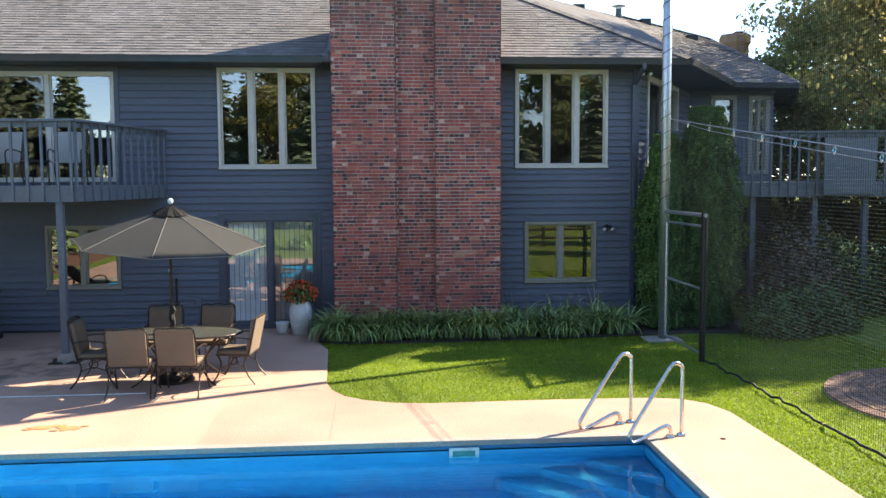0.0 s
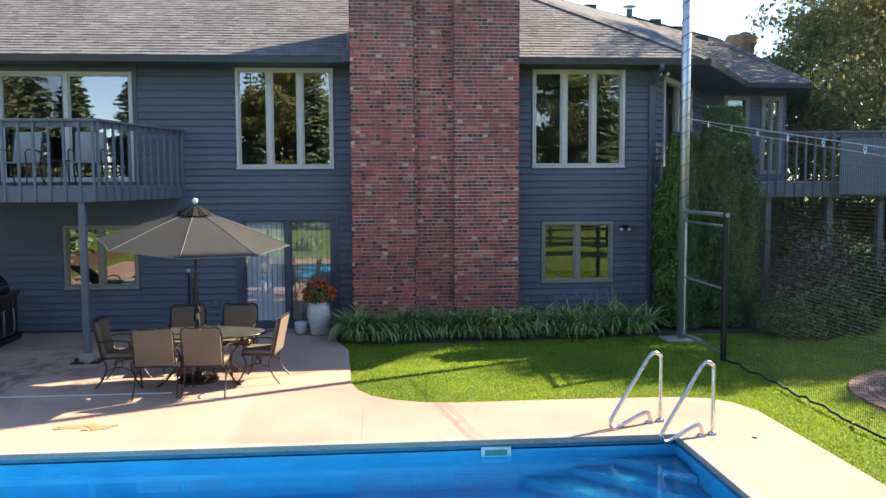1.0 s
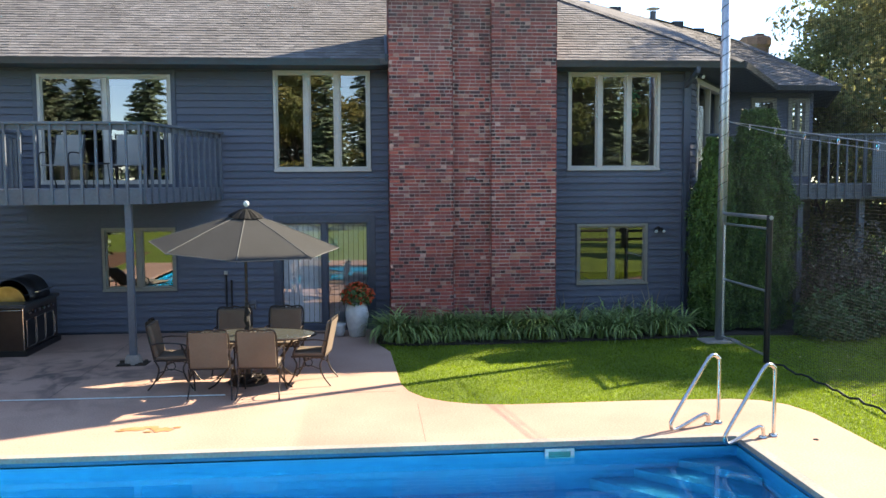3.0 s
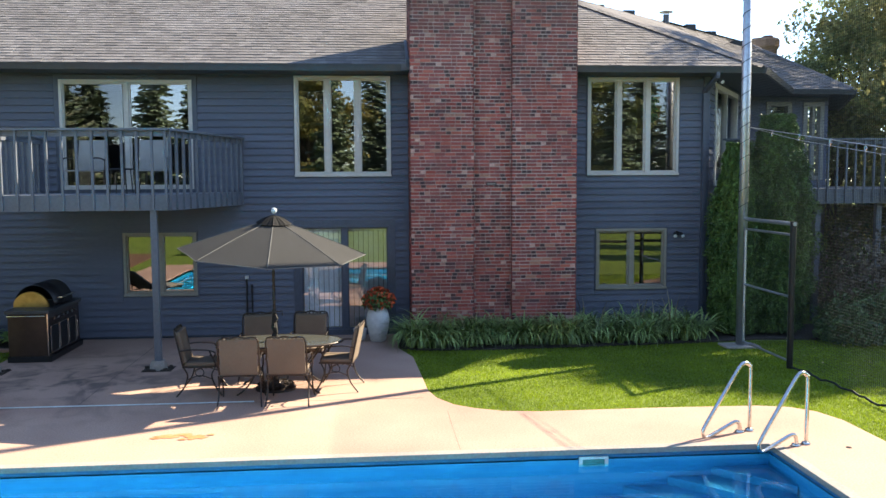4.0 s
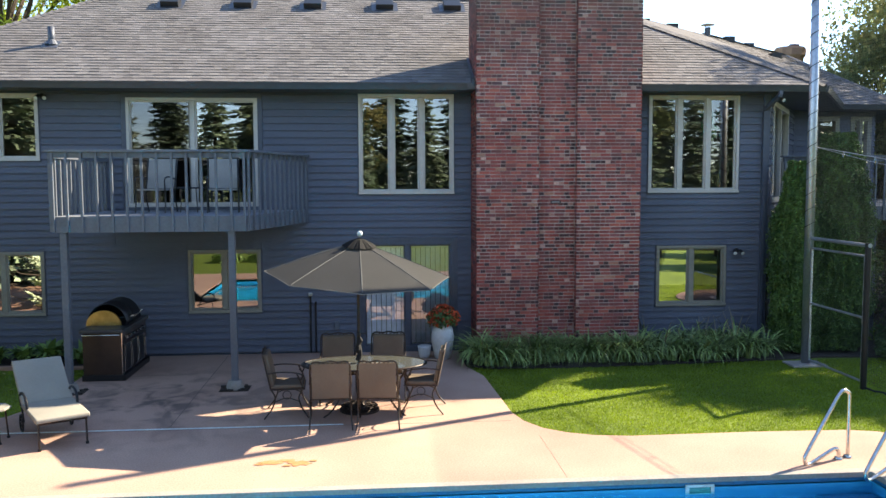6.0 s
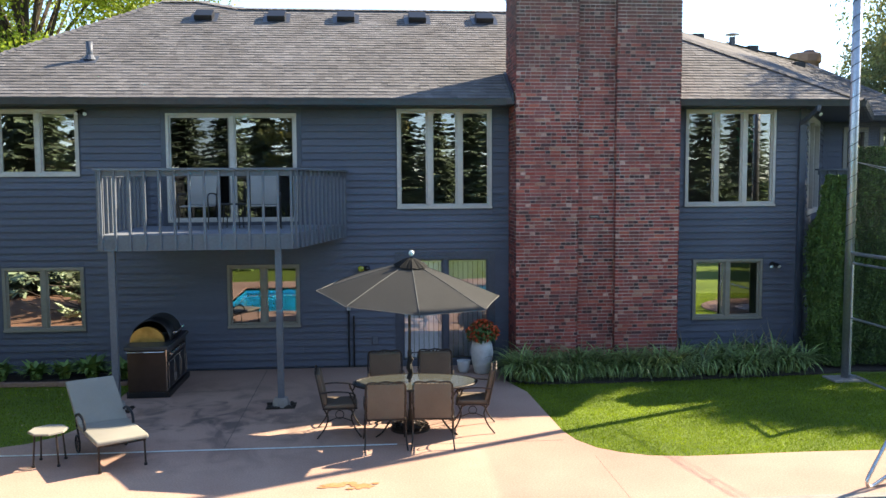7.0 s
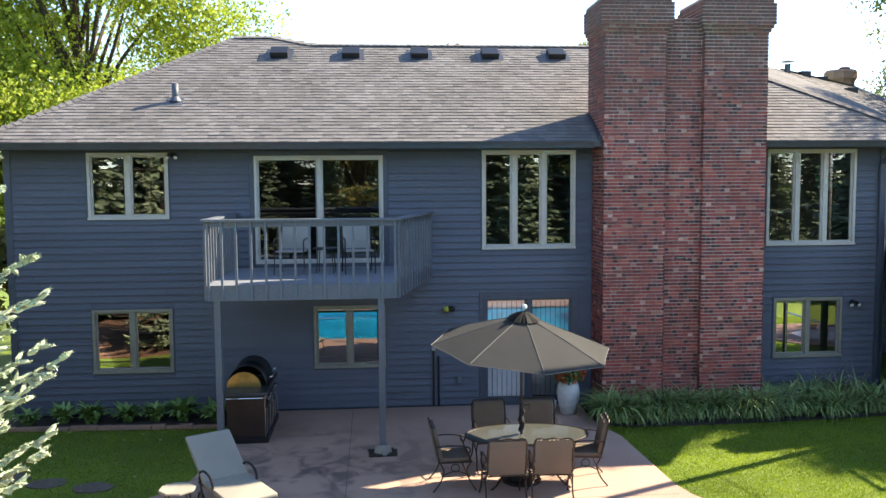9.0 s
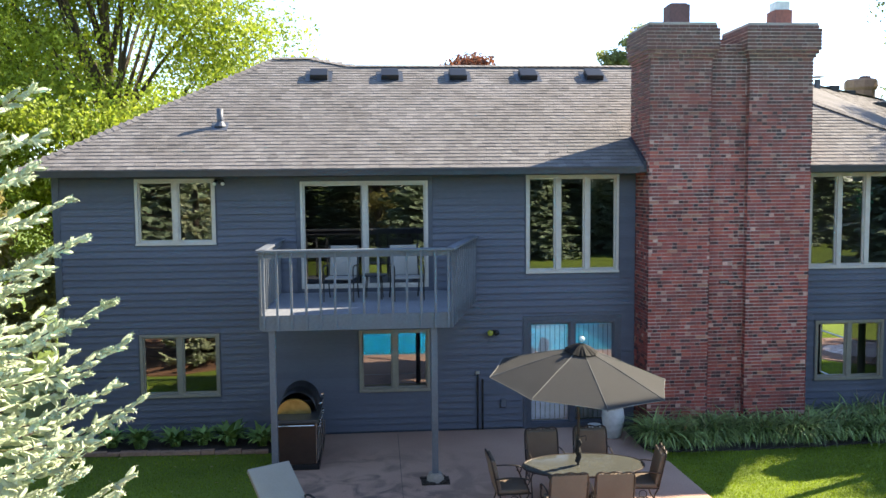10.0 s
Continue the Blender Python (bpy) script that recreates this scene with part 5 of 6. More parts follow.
for i in range(17):
    x = -12.5 + 0.25 * i
    e = thing("edging_stone", (x, 15.92 - 0.011 * i, -0.02), "flat brown edging stone beside the bed", "stone", "edging stones")
    bm = bm_new()
    box(bm, -0.12, 0.12, -0.06, 0.06, 0, 0.07 + random.uniform(-0.015, 0.015), Matrix.Rotation(random.uniform(-0.12, 0.12), 4, "Z"))
    part("stone", bm, M["tan_brick"], e, bevel=0.015)
M["hosta"] = material("hosta_leaf", (0.25, 0.37, 0.1), 0.5, colour2=(0.13, 0.22, 0.05), grain=8, stain=3, bump=0, spread=0.4, island=True)
for i, (x, y, s) in enumerate(((-12.0, 16.2, 0.8), (-11.4, 16.3, 0.9), (-10.85, 16.2, 1.0), (-10.2, 16.25, 0.85), (-9.7, 16.3, 0.9), (-9.15, 16.2, 1.15), (-8.55, 16.15, 0.95))):
    e = thing("hosta_plant", (x, y, 0), "leafy hosta with broad arching green leaves", "plant", "hosta plants")
    vs, fs = blades(110, lambda r: ((r.uniform(-0.06, 0.06), r.uniform(-0.06, 0.06), 0), r.uniform(0, 6.28)), 0.5 * s, 0.11 * s, 1.7, 30 + i, 5)
    mesh_part("leaves", vs, fs, M["hosta"], e)

# stepping stones in the shaded lawn
M["slate"] = material("brown_flagstone", (0.14, 0.11, 0.09), 0.9, grain=14, stain=3, bump=0.3)
for x, y, r in ((-11.2, 13.3, 0.36), (-10.5, 13.0, 0.33), (-9.75, 12.75, 0.32)):
    e = thing("stepping_stone", (x, y, -0.035), "flat brown stepping stone sunk in the lawn", "stone", "stepping stones")
    bm = bm_new()
    prism(bm, [(r * random.uniform(0.85, 1.1) * math.cos(a), 0.7 * r * random.uniform(0.85, 1.1) * math.sin(a)) for a in [k * math.pi / 4.5 for k in range(9)]], 0, 0.025)
    part("stone", bm, M["slate"], e)

# round brick terrace beyond the net
tc = tagged(new("brick_terrace"), "round terrace of weathered reddish pavers with a soldier edge", "terrace", "", "structure")
M["paver"] = palette("weathered_paver", [(0.0, (0.26, 0.15, 0.11)), (0.3, (0.22, 0.135, 0.105)), (0.55, (0.3, 0.19, 0.145)), (0.8, (0.19, 0.125, 0.1))], False, 0.9, 40, 0.3)
TX, TY, TR = 7.75, 10.1, 1.95
bm = bm_new()
lathe(bm, [(TR, -0.05), (TR, -0.012)], 48, (TX, TY, 0))
part("bedding", bm, M["mortar"], tc)
bm = bm_new()
box(bm, -0.1, 0.1, -0.046, 0.046, 0, 0.05)
pm = finish(bm, "paver", M["paver"])
for k in range(8):
    r = TR - 0.11 - 0.215 * k if k == 0 else TR - 0.28 - 0.105 * (k - 1)
    n = int(2 * math.pi * r / (0.1 if k == 0 else 0.21))
    for i in range(n):
        a = 2 * math.pi * (i + 0.5 * (k % 2)) / n
        if math.cos(a - math.pi) < -0.2 and k > 1:
            continue
        o = new("paver", pm)
        o.parent = tc
        o.matrix_basis = Matrix.Translation((TX + r * math.cos(a), TY + r * math.sin(a), -0.04 + random.uniform(-0.003, 0.003))) @ Matrix.Rotation(a + (0 if k == 0 else math.pi / 2), 4, "Z")

# ---- patio marks ----
jt = tagged(new("patio_joint"), "thin white cord lying in the patio joint", "joint", "", "structure")
bm = bm_new()
tube(bm, smooth_path([(-9.45, 11.62, 0.006), (-8.0, 11.6, 0.006), (-6.5, 11.6, 0.006), (-5.0, 11.59, 0.006), (-3.5, 11.6, 0.006)]), 0.011, 5)
part("cord", bm, M["white_plastic"], jt)
bm = bm_new()
for a in ((-5.93, -5.92, 11.62, 16.6), (-0.837, -0.833, 9.2, 10.85), (-9.3, -1.1, 11.57, 11.58)):
    box(bm, *a, 0.0005, 0.0015)
part("saw_cut", bm, M["slate"], jt, "dark sawn control joint")
M["rust"] = material("orange_rust_stain", (0.38, 0.16, 0.045), 0.9, colour2=(0.42, 0.24, 0.11), grain=20, stain=3, bump=0.05)
rs = tagged(new("rust_stain"), "orange rust stain on the concrete", "stain", "", "structure")
for cx, cy, rx, ry, sd in ((-4.3, 10.05, 0.17, 0.1, 1), (-3.98, 9.98, 0.13, 0.1, 2), (-4.14, 10.1, 0.12, 0.05, 3), (-4.46, 9.98, 0.06, 0.035, 4), (-3.82, 10.06, 0.05, 0.03, 5), (-4.12, 9.9, 0.05, 0.03, 6)):
    rg = random.Random(sd)
    bm = bm_new()
    bm.faces.new([bm.verts.new((cx + rx * rg.uniform(0.6, 1.3) * math.cos(a), cy + ry * rg.uniform(0.6, 1.3) * math.sin(a), 0.004 + 0.001 * sd)) for a in [k * math.pi / 9 for k in range(18)]])
    part("stain", bm, M["rust"], rs)

# ---- conifers and trees ----
M["arb"] = material("arborvitae_spray", (0.095, 0.165, 0.03), 0.6, colour2=(0.042, 0.085, 0.017), grain=7, stain=1.4, bump=0, spread=0.4, island=True)


def arborvitae(at, r, h, seed, label, n=9000):
    e = thing("arborvitae", at, label, "shrub", "clipped evergreens")
    bm = bm_new()
    tube(bm, ((0, 0, 0), (0, 0, h * 0.8)), 0.09, 8, r1=0.03)
    part("trunk", bm, M["bark"], e)

    def place(rng):
        u = rng.random()
        z = h * (0.02 + 0.98 * u)
        prof = r * min(1.0, 0.75 + u) * (1 - max(0, u - 0.62) / 0.38 * 0.62 if u > 0.62 else 1)
        a = rng.uniform(0, 6.28)
        lump = 1 + 0.36 * noise.noise((math.cos(a) * 3.4 + seed, math.sin(a) * 3.4, z * 2.6)) + 0.22 * noise.noise((math.cos(a) * 9 + seed, math.sin(a) * 9, z * 6))
        rr = prof * lump * rng.uniform(0.78, 1.04)
        return Vector((rr * math.cos(a), rr * math.sin(a), z * (1 + 0.02 * lump))), Vector((math.cos(a), math.sin(a), 0.5))
    vs, fs = cards(n * 3, place, 0.062, seed, 0.5)
    mesh_part("crown", vs, fs, M["arb"], e)
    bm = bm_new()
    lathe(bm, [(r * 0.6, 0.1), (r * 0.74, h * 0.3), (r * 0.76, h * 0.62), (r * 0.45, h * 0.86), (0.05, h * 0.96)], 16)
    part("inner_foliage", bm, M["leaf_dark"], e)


arborvitae((5.42, 15.95, -0.03), 0.5, 3.75, 1, "tall clipped arborvitae against the house corner", 12000)
arborvitae((6.3, 16.15, -0.03), 0.68, 4.3, 2, "tall clipped arborvitae beside the raised deck", 17000)


def shrub(at, r, h, seed, mat, label, n=2500, size=0.1):
    e = thing("shrub", at, label, "shrub", "shrubs under the deck")

    def place(rng):
        a, u = rng.uniform(0, 6.28), rng.random() ** 0.7
        ph = math.acos(1 - u)
        lump = 1 + 0.35 * noise.noise((math.cos(a) * 2 + seed, math.sin(a) * 2, ph * 2))
        k = rng.uniform(0.6, 1.05) * lump
        nrm = Vector((math.cos(a) * math.sin(ph), math.sin(a) * math.sin(ph), math.cos(ph)))
        return Vector((nrm.x * r * k, nrm.y * r * k, 0.05 + nrm.z * h * k)), nrm
    vs, fs = cards(n, place, size, seed)
    mesh_part("crown", vs, fs, mat, e)
    bm = bm_new()
    for k in range(5):
        tube(bm, ((0, 0, 0), (r * 0.5 * math.cos(k * 1.3), r * 0.5 * math.sin(k * 1.3), h * 0.7)), 0.02, 5, r1=0.006)
    part("stems", bm, M["bark"], e)


M["dull"] = material("purple_brown_leaf", (0.12, 0.1, 0.07), 0.7, colour2=(0.08, 0.065, 0.05), grain=7, stain=2, bump=0, spread=0.4, island=True)
shrub((7.4, 15.1, -0.03), 0.75, 0.85, 1, M["leaf_dark"], "low dark evergreen shrub at the deck foot", 4000)
shrub((8.3, 15.6, -0.03), 0.8, 0.9, 2, M["leaf_dark"], "low spreading dark green shrub", 4000)
shrub((8.5, 16.6, -0.03), 0.9, 2.1, 3, M["dull"], "twiggy reddish shrub below the deck", 3500)
shrub((10.4, 17.9, -0.03), 1.3, 1.6, 4, M["leaf_dark"], "dense shaded shrub below the deck", 4500)
shrub((12.6, 17.6, -0.03), 1.4, 1.8, 5, M["dull"], "shaded brownish shrub beside the stair", 4000)
shrub((10.0, 20.0, -0.03), 1.5, 2.3, 6, M["leaf_dark"], "dark overgrown shrub against the wing", 4000)


M["spruce"] = material("blue_spruce_needle", (0.45, 0.49, 0.33), 0.6, colour2=(0.29, 0.35, 0.21), grain=9, stain=2.2, bump=0, spread=0.3, island=True)
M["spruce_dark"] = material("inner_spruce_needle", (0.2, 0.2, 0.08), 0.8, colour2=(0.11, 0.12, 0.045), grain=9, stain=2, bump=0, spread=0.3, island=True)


def twig(vs, fs, p, d, L, rng, w=0.035, n=34):
    """A bottle-brush of needles along a shoot."""
    d = d.normalized()
    s = d.orthogonal().normalized()
    up = d.cross(s)
    k = len(vs)
    for t, r in ((0.0, 0.012), (0.2, 0.6 * w), (0.75, 0.5 * w), (1.0, 0.1 * w)):
        vs += [p + d * L * t + (s * math.cos(a) + up * math.sin(a)) * r * rng.uniform(0.8, 1.15) for a in (0, 1.257, 2.513, 3.77, 5.027)]
    for q in range(3):
        fs += [(k + 5 * q + e, k + 5 * q + (e + 1) % 5, k + 5 * q + 5 + (e + 1) % 5, k + 5 * q + 5 + e) for e in range(5)]
    for i in range(n):
        t = (i + rng.random()) / n
        a = rng.uniform(0, 6.283)
        o = (s * math.cos(a) + d.cross(s) * math.sin(a))
        base = p + d * L * t
        tip = base + (o * 0.8 + d * 0.75).normalized() * w * rng.uniform(0.85, 1.15) * (1.15 - 0.35 * t)
        side = o.cross(d).normalized() * 0.012
        k = len(vs)
        vs += [base - side, base + side, tip]
        fs.append((k, k + 1, k + 2))


def spruce(at, h, r, seed, label, z0=0.3, tiers=21):
    rng = random.Random(seed)
    e = thing("blue_spruce", at, label, "spruce tree")
    bm = bm_new()
    tube(bm, ((0, 0, 0), (0, 0, h)), 0.16, 10, r1=0.01)
    part("trunk", bm, M["bark"], e)
    vs, fs, dv, df = [], [], [], []
    for k in range(tiers):
        f = k / (tiers - 1)
        z = z0 + (h - z0 - 0.2) * f
        Lb = r * min((1 - f) ** 0.55, 0.8 + 0.5 * f) + 0.12
        nb = max(5, int(10 * (1 - f) + 4))
        for b in range(nb):
            a = 2 * math.pi * (b + rng.random() * 0.7) / nb + k * 0.7
            L = Lb * rng.uniform(0.78, 1.12)
            out = Vector((math.cos(a), math.sin(a), 0))
            lat = Vector((-math.sin(a), math.cos(a), 0))
            pts = [Vector((0, 0, z)) + out * L * u + Vector((0, 0, L * (-0.18 * u + 0.3 * u * u * u))) for u in (0, 0.25, 0.5, 0.75, 1.0)]
            bmb = bm_new()
            tube(bmb, pts, 0.025, 4, r1=0.006)
            part("branch", bmb, M["bark"], e)
            if out.x < -0.45:
                continue
            steps = max(4, int(L / 0.13))
            for i in range(steps):
                u = (i + 1) / steps
                j = min(3, int(u * 4))
                q = pts[j].lerp(pts[j + 1], u * 4 - j)
                dirn = (pts[j + 1] - pts[j]).normalized()
                for s in (-1, 1):
                    tl = (0.17 + 0.26 * (1 - u) * min(1, L)) * rng.uniform(0.7, 1.15)
                    dd = dirn * rng.uniform(0.45, 1.1) + lat * s * rng.uniform(0.25, 1.0) + Vector((0, 0, rng.uniform(-0.4, 0.35)))
                    dd.normalize()
                    # shoots on the inner third of a branch get the darker brown-green
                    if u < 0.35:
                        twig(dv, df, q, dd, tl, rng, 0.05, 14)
                    else:
                        twig(vs, fs, q, dd, tl, rng, 0.054, 26)
                        if tl > 0.2:
                            for at_, s2 in ((0.4, -1), (0.65, 1)):
                                twig(vs, fs, q + dd * tl * at_, dd + dirn * 0.7 * s2 + lat * 0.3 * s2 + Vector((0, 0, rng.uniform(-0.3, 0.3))), tl * 0.6, rng, 0.05, 16)
            twig(vs, fs, pts[4] - (pts[4] - pts[3]).normalized() * 0.1, pts[4] - pts[3], 0.2, rng, 0.044, 26)
    mesh_part("needles", vs, fs, M["spruce"], e, "silvery blue-green needles")
    mesh_part("inner_needles", dv, df, M["spruce_dark"], e, "darker brownish inner needles")


spruce((-11.4, 9.0, -0.03), 8.4, 2.55, 7, "silvery blue spruce beside the patio")


def leafy_tree(name, at, h, spread, seed, leaf_mat, label, leaves=14000, size=0.3, low=0.35, trunk=0.28, clumps=70):
    """Trunk and forking limbs; leaves hang in clumps round the limb ends, with gaps between."""
    rng = random.Random(seed)
    e = thing(name, at, label, "tree")
    bm = bm_new()
    tube(bm, smooth_path([(0, 0, 0), (rng.uniform(-.2, .2), rng.uniform(-.2, .2), h * 0.2), (rng.uniform(-.4, .4), rng.uniform(-.4, .4), h * 0.45), (rng.uniform(-.5, .5), 0, h * 0.75)], 3), trunk, 8, r1=trunk * 0.25)
    part("trunk", bm, M["bark"], e)
    ends = []
    for k in range(clumps):
        a = rng.uniform(0, 6.28)
        u = low + (1 - low) * rng.random() ** 0.8
        rr = spread * math.sin(math.pi * min(0.97, max(0.12, (u - low * 0.6) / (1 - low * 0.6)))) ** 0.6 * rng.uniform(0.35, 1.0)
        p = Vector((rr * math.cos(a), rr * math.sin(a), h * u))
        ends.append(p)
        if k % 2 == 0:
            s = Vector((0, 0, h * max(0.15, (u - 0.25)) * 0.8))
            mid = s.lerp(p, 0.5) + Vector((rng.uniform(-.3, .3), rng.uniform(-.3, .3), rng.uniform(0, 0.5)))
            bm = bm_new()
            tube(bm, smooth_path([s, mid, p], 3), trunk * 0.32, 5, r1=0.015)
            part("limb", bm, M["bark"], e)
    cr = spread * 0.3

    def place(g):
        c = ends[g.randrange(len(ends))]
        d = Vector((g.gauss(0, 1), g.gauss(0, 1), g.gauss(0, 0.6)))
        d = d.normalized() * cr * g.random() ** 0.5 * 1.05
        d.z *= 0.6
        return c + d, (d + Vector((0, 0, 0.3))).normalized()
    vs, fs = cards(leaves, place, size, seed, 0.2)
    mesh_part("crown", vs, fs, leaf_mat, e)
    return e


def leafy(name, c, c2):
    m = material(name, c, 0.6, colour2=c2, grain=1.2, stain=0.25, bump=0, spread=0.35, island=True)
    n, l = m.node_tree.nodes, m.node_tree.links
    t, mx = n.new("ShaderNodeBsdfTranslucent"), n.new("ShaderNodeMixShader")
    b = n["Principled BSDF"]
    l.new(b.inputs["Base Color"].links[0].from_socket, t.inputs["Color"])
    mx.inputs[0].default_value = 0.5
    l.new(b.outputs[0], mx.inputs[1])
    l.new(t.outputs[0], mx.inputs[2])
    l.new(mx.outputs[0], n["Material Output"].inputs["Surface"])
    return m


M["locust"] = leafy("yellow_green_locust_leaf", (0.36, 0.42, 0.04), (0.17, 0.26, 0.03))
M["autumn"] = leafy("olive_gold_leaf", (0.36, 0.29, 0.1), (0.19, 0.21, 0.075))
M["deep"] = leafy("deep_green_leaf", (0.28, 0.29, 0.1), (0.15, 0.185, 0.07))
M["red"] = leafy("red_bronze_leaf", (0.2, 0.07, 0.04), (0.12, 0.05, 0.03))
leafy_tree("locust_tree", (-14.5, 27.5, -0.03), 15.0, 6.2, 21, M["locust"], "tall honey locust with bright yellow-green leaves", 130000, 0.15, 0.22, 0.26, 120)
leafy_tree("locust_tree", (-23.0, 31.0, -0.03), 17.0, 7.0, 22, M["locust"], "broad honey locust lit from behind", 85000, 0.16, 0.2, 0.28, 100)
leafy_tree("locust_tree", (-18.5, 22.5, -0.03), 10.0, 4.2, 23, M["locust"], "smaller honey locust beside the house", 60000, 0.12, 0.2, 0.18, 70)
leafy_tree("shade_tree", (27.0, 40.0, -0.03), 21.0, 7.5, 24, M["deep"], "large dark tree beyond the far wing", 60000, 0.25, 0.15, 0.35, 130)
leafy_tree("shade_tree", (22.5, 31.0, -0.03), 15.0, 6.0, 25, M["autumn"], "olive-gold tree turning in autumn", 50000, 0.22, 0.15, 0.3, 120)
leafy_tree("shade_tree", (16.2, 23.2, -0.03), 14.2, 4.8, 26, M["autumn"], "smaller olive-brown tree beside the wing", 36000, 0.19, 0.1, 0.2, 90)
leafy_tree("shade_tree", (19.6, 20.3, -0.03), 13.2, 2.7, 29, M["deep"], "dark tree beyond the raised deck", 15000, 0.26, 0.42, 0.2, 60)
leafy_tree("shade_tree", (22.6, 17.3, -0.03), 12.4, 2.8, 30, M["deep"], "dark tree beyond the brick terrace", 13000, 0.26, 0.4, 0.2, 55)
leafy_tree("maple_tree", (-1.2, 48.0, -0.03), 11.8, 3.4, 27, M["red"], "red-bronze treetop beyond the ridge", 9000, 0.3, 0.6, 0.2, 40)
leafy_tree("shade_tree", (8.2, 46.0, -0.03), 13.2, 2.6, 28, M["deep"], "dark treetop showing behind the chimney", 9000, 0.3, 0.5, 0.2, 40)

# ---- garden behind the camera, mirrored in the windows, and added sky-blocking conifers ----
fence = thing("split_rail_fence", (0, 0, 0), "weathered split-rail fence on the far side of the pool", "fence")
# near-black base colour holds the shade on the fence
M["shaded_wood"] = material("shade_dark_fence_wood", (0.04, 0.033, 0.028), 0.9, grain=14, stain=2, bump=0.4)
for k in range(6):
    x = 4.6 + 2.6 * k
    box_part("post", M["shaded_wood"], fence, (x - 0.07, x + 0.07, -3.27, -3.13, -0.03, 1.25))
    for z in (0.35, 0.72, 1.08):
        bm = bm_new()
        tube(bm, ((x, -3.2, z), (x + 2.6, -3.2, z + random.uniform(-0.04, 0.04))), 0.06, 6)
        part("rail", bm, M["shaded_wood"], fence)
M["far_conifer"] = material("dark_conifer_needle", (0.22, 0.28, 0.17), 0.7, colour2=(0.1, 0.14, 0.08), grain=3, stain=1, bump=0, spread=0.4, island=True)


def conifer(at, h, r, seed):
    e = thing("conifer", at, "tall dark conifer, mirrored in windows or added to block low sky", "conifer tree", "far conifers")
    bm = bm_new()
    tube(bm, ((0, 0, 0), (0, 0, h)), 0.2, 8, r1=0.02)
    part("trunk", bm, M["bark"], e)

    g = random.Random(seed)
    vs, fs = [], []
    z = 0.05 * h
    while z < 0.985 * h:
        reach = r * (1 - z / h) ** 0.85 + 0.12
        for b in range(max(5, int(9 * (1 - z / h) + 5))):
            a = g.uniform(0, 6.283)
            L = reach * g.uniform(0.65, 1.12)
            out, lat = Vector((math.cos(a), math.sin(a), 0)), Vector((-math.sin(a), math.cos(a), 0))
            for q in range(max(3, int(L / 0.17))):
                u = (q + 0.6) * 0.17 / L
                p = Vector((0, 0, z)) + out * L * u + Vector((0, 0, L * (-0.38 * u + 0.2 * u * u)))
                for sd in (-1, 1):
                    d = (out * g.uniform(0.4, 0.9) + lat * sd * g.uniform(0.5, 1.0) + Vector((0, 0, g.uniform(-0.75, 0.05)))).normalized() * (0.3 + 0.42 * (1 - u)) * min(1.0, 0.4 + L / 2)
                    w = d.cross(Vector((g.uniform(-1, 1), g.uniform(-1, 1), 1.2))).normalized() * 0.13
                    k = len(vs)
                    vs += [p, p + d * 0.55 + w, p + d, p + d * 0.55 - w]
                    fs.append((k, k + 1, k + 2, k + 3))
        z += 0.17 + 0.01 * h
    mesh_part("crown", vs, fs, M["far_conifer"], e)


for i in range(16):
    conifer((-38 + 5.2 * i, -29 - 2.0 * (i % 2), -0.03), 12.5 + 1.6 * (i % 3), 3.4, 80 + i)
# several left and right are unseen, added to keep low sky off walls and panes
for i, (x, y, h, r) in enumerate(((-18, -18, 10.5, 2.6), (-13.0, -22, 11, 2.8), (-8.6, -24, 10.5, 2.4), (-4.2, -20, 10.5, 2.5), (0.6, -25, 11, 2.4), (4.4, -21, 11, 2.6), (9.5, -24, 9.5, 2.5), (14.0, -20, 11, 2.7), (-24, -20, 11, 2.6), (19, -23, 11, 2.7),
                                (-15.6, 3.4, 9.5, 2.7), (-14.9, -2.2, 10.5, 2.8), (-17.0, 8.4, 10, 2.6), (-17.6, 13.2, 10, 2.6), (-19.5, -8, 11, 2.8), (13.2, 3.2, 8, 2.4), (15.8, -1.5, 10, 2.6), (20.2, 5.7, 9.5, 2.8), (22.8, 5.5, 10, 2.9), (25.2, 2.6, 11, 3.0), (-15.7, 15.3, 8.5, 2.2))):
    conifer((x, y, -0.03), h, r, 50 + i)
leafy_tree("shade_tree", (-6.2, -26, -0.03), 11, 4.5, 61, M["autumn"], "sunlit olive-gold tree across the lawn", 9000, 0.4, 0.2, 0.25, 50)
leafy_tree("shade_tree", (13.5, -27, -0.03), 12, 4.5, 62, M["deep"], "sunlit green tree across the lawn", 9000, 0.4, 0.2, 0.25, 50)
for i, x in enumerate((-9.2, -7.8, -6.6, -4.9, -3.4)):
    shrub((x, -0.8 - 0.3 * (i % 2) - 2.2, -0.03), 0.6, 0.55, 70 + i, M["hosta"], "low leafy garden shrub by the far pool edge", 1200, 0.16)

M["mulch"] = material("red_brown_mulch", (0.2, 0.1, 0.055), 0.95, colour2=(0.1, 0.05, 0.03), grain=30, stain=2, bump=0.8, dist=0.03)
bm = bm_new()
prism(bm, [(-10.9, -3.5), (-10.6, 2.0), (-10.5, 7.0), (-10.4, 10.2), (-11.6, 11.0), (-19.0, 11.0), (-19.0, -3.5)], -0.04, 0.005)
structure("mulch_bed", bm, M["mulch"], "red-brown bark mulch under the spruces", "flower bed")

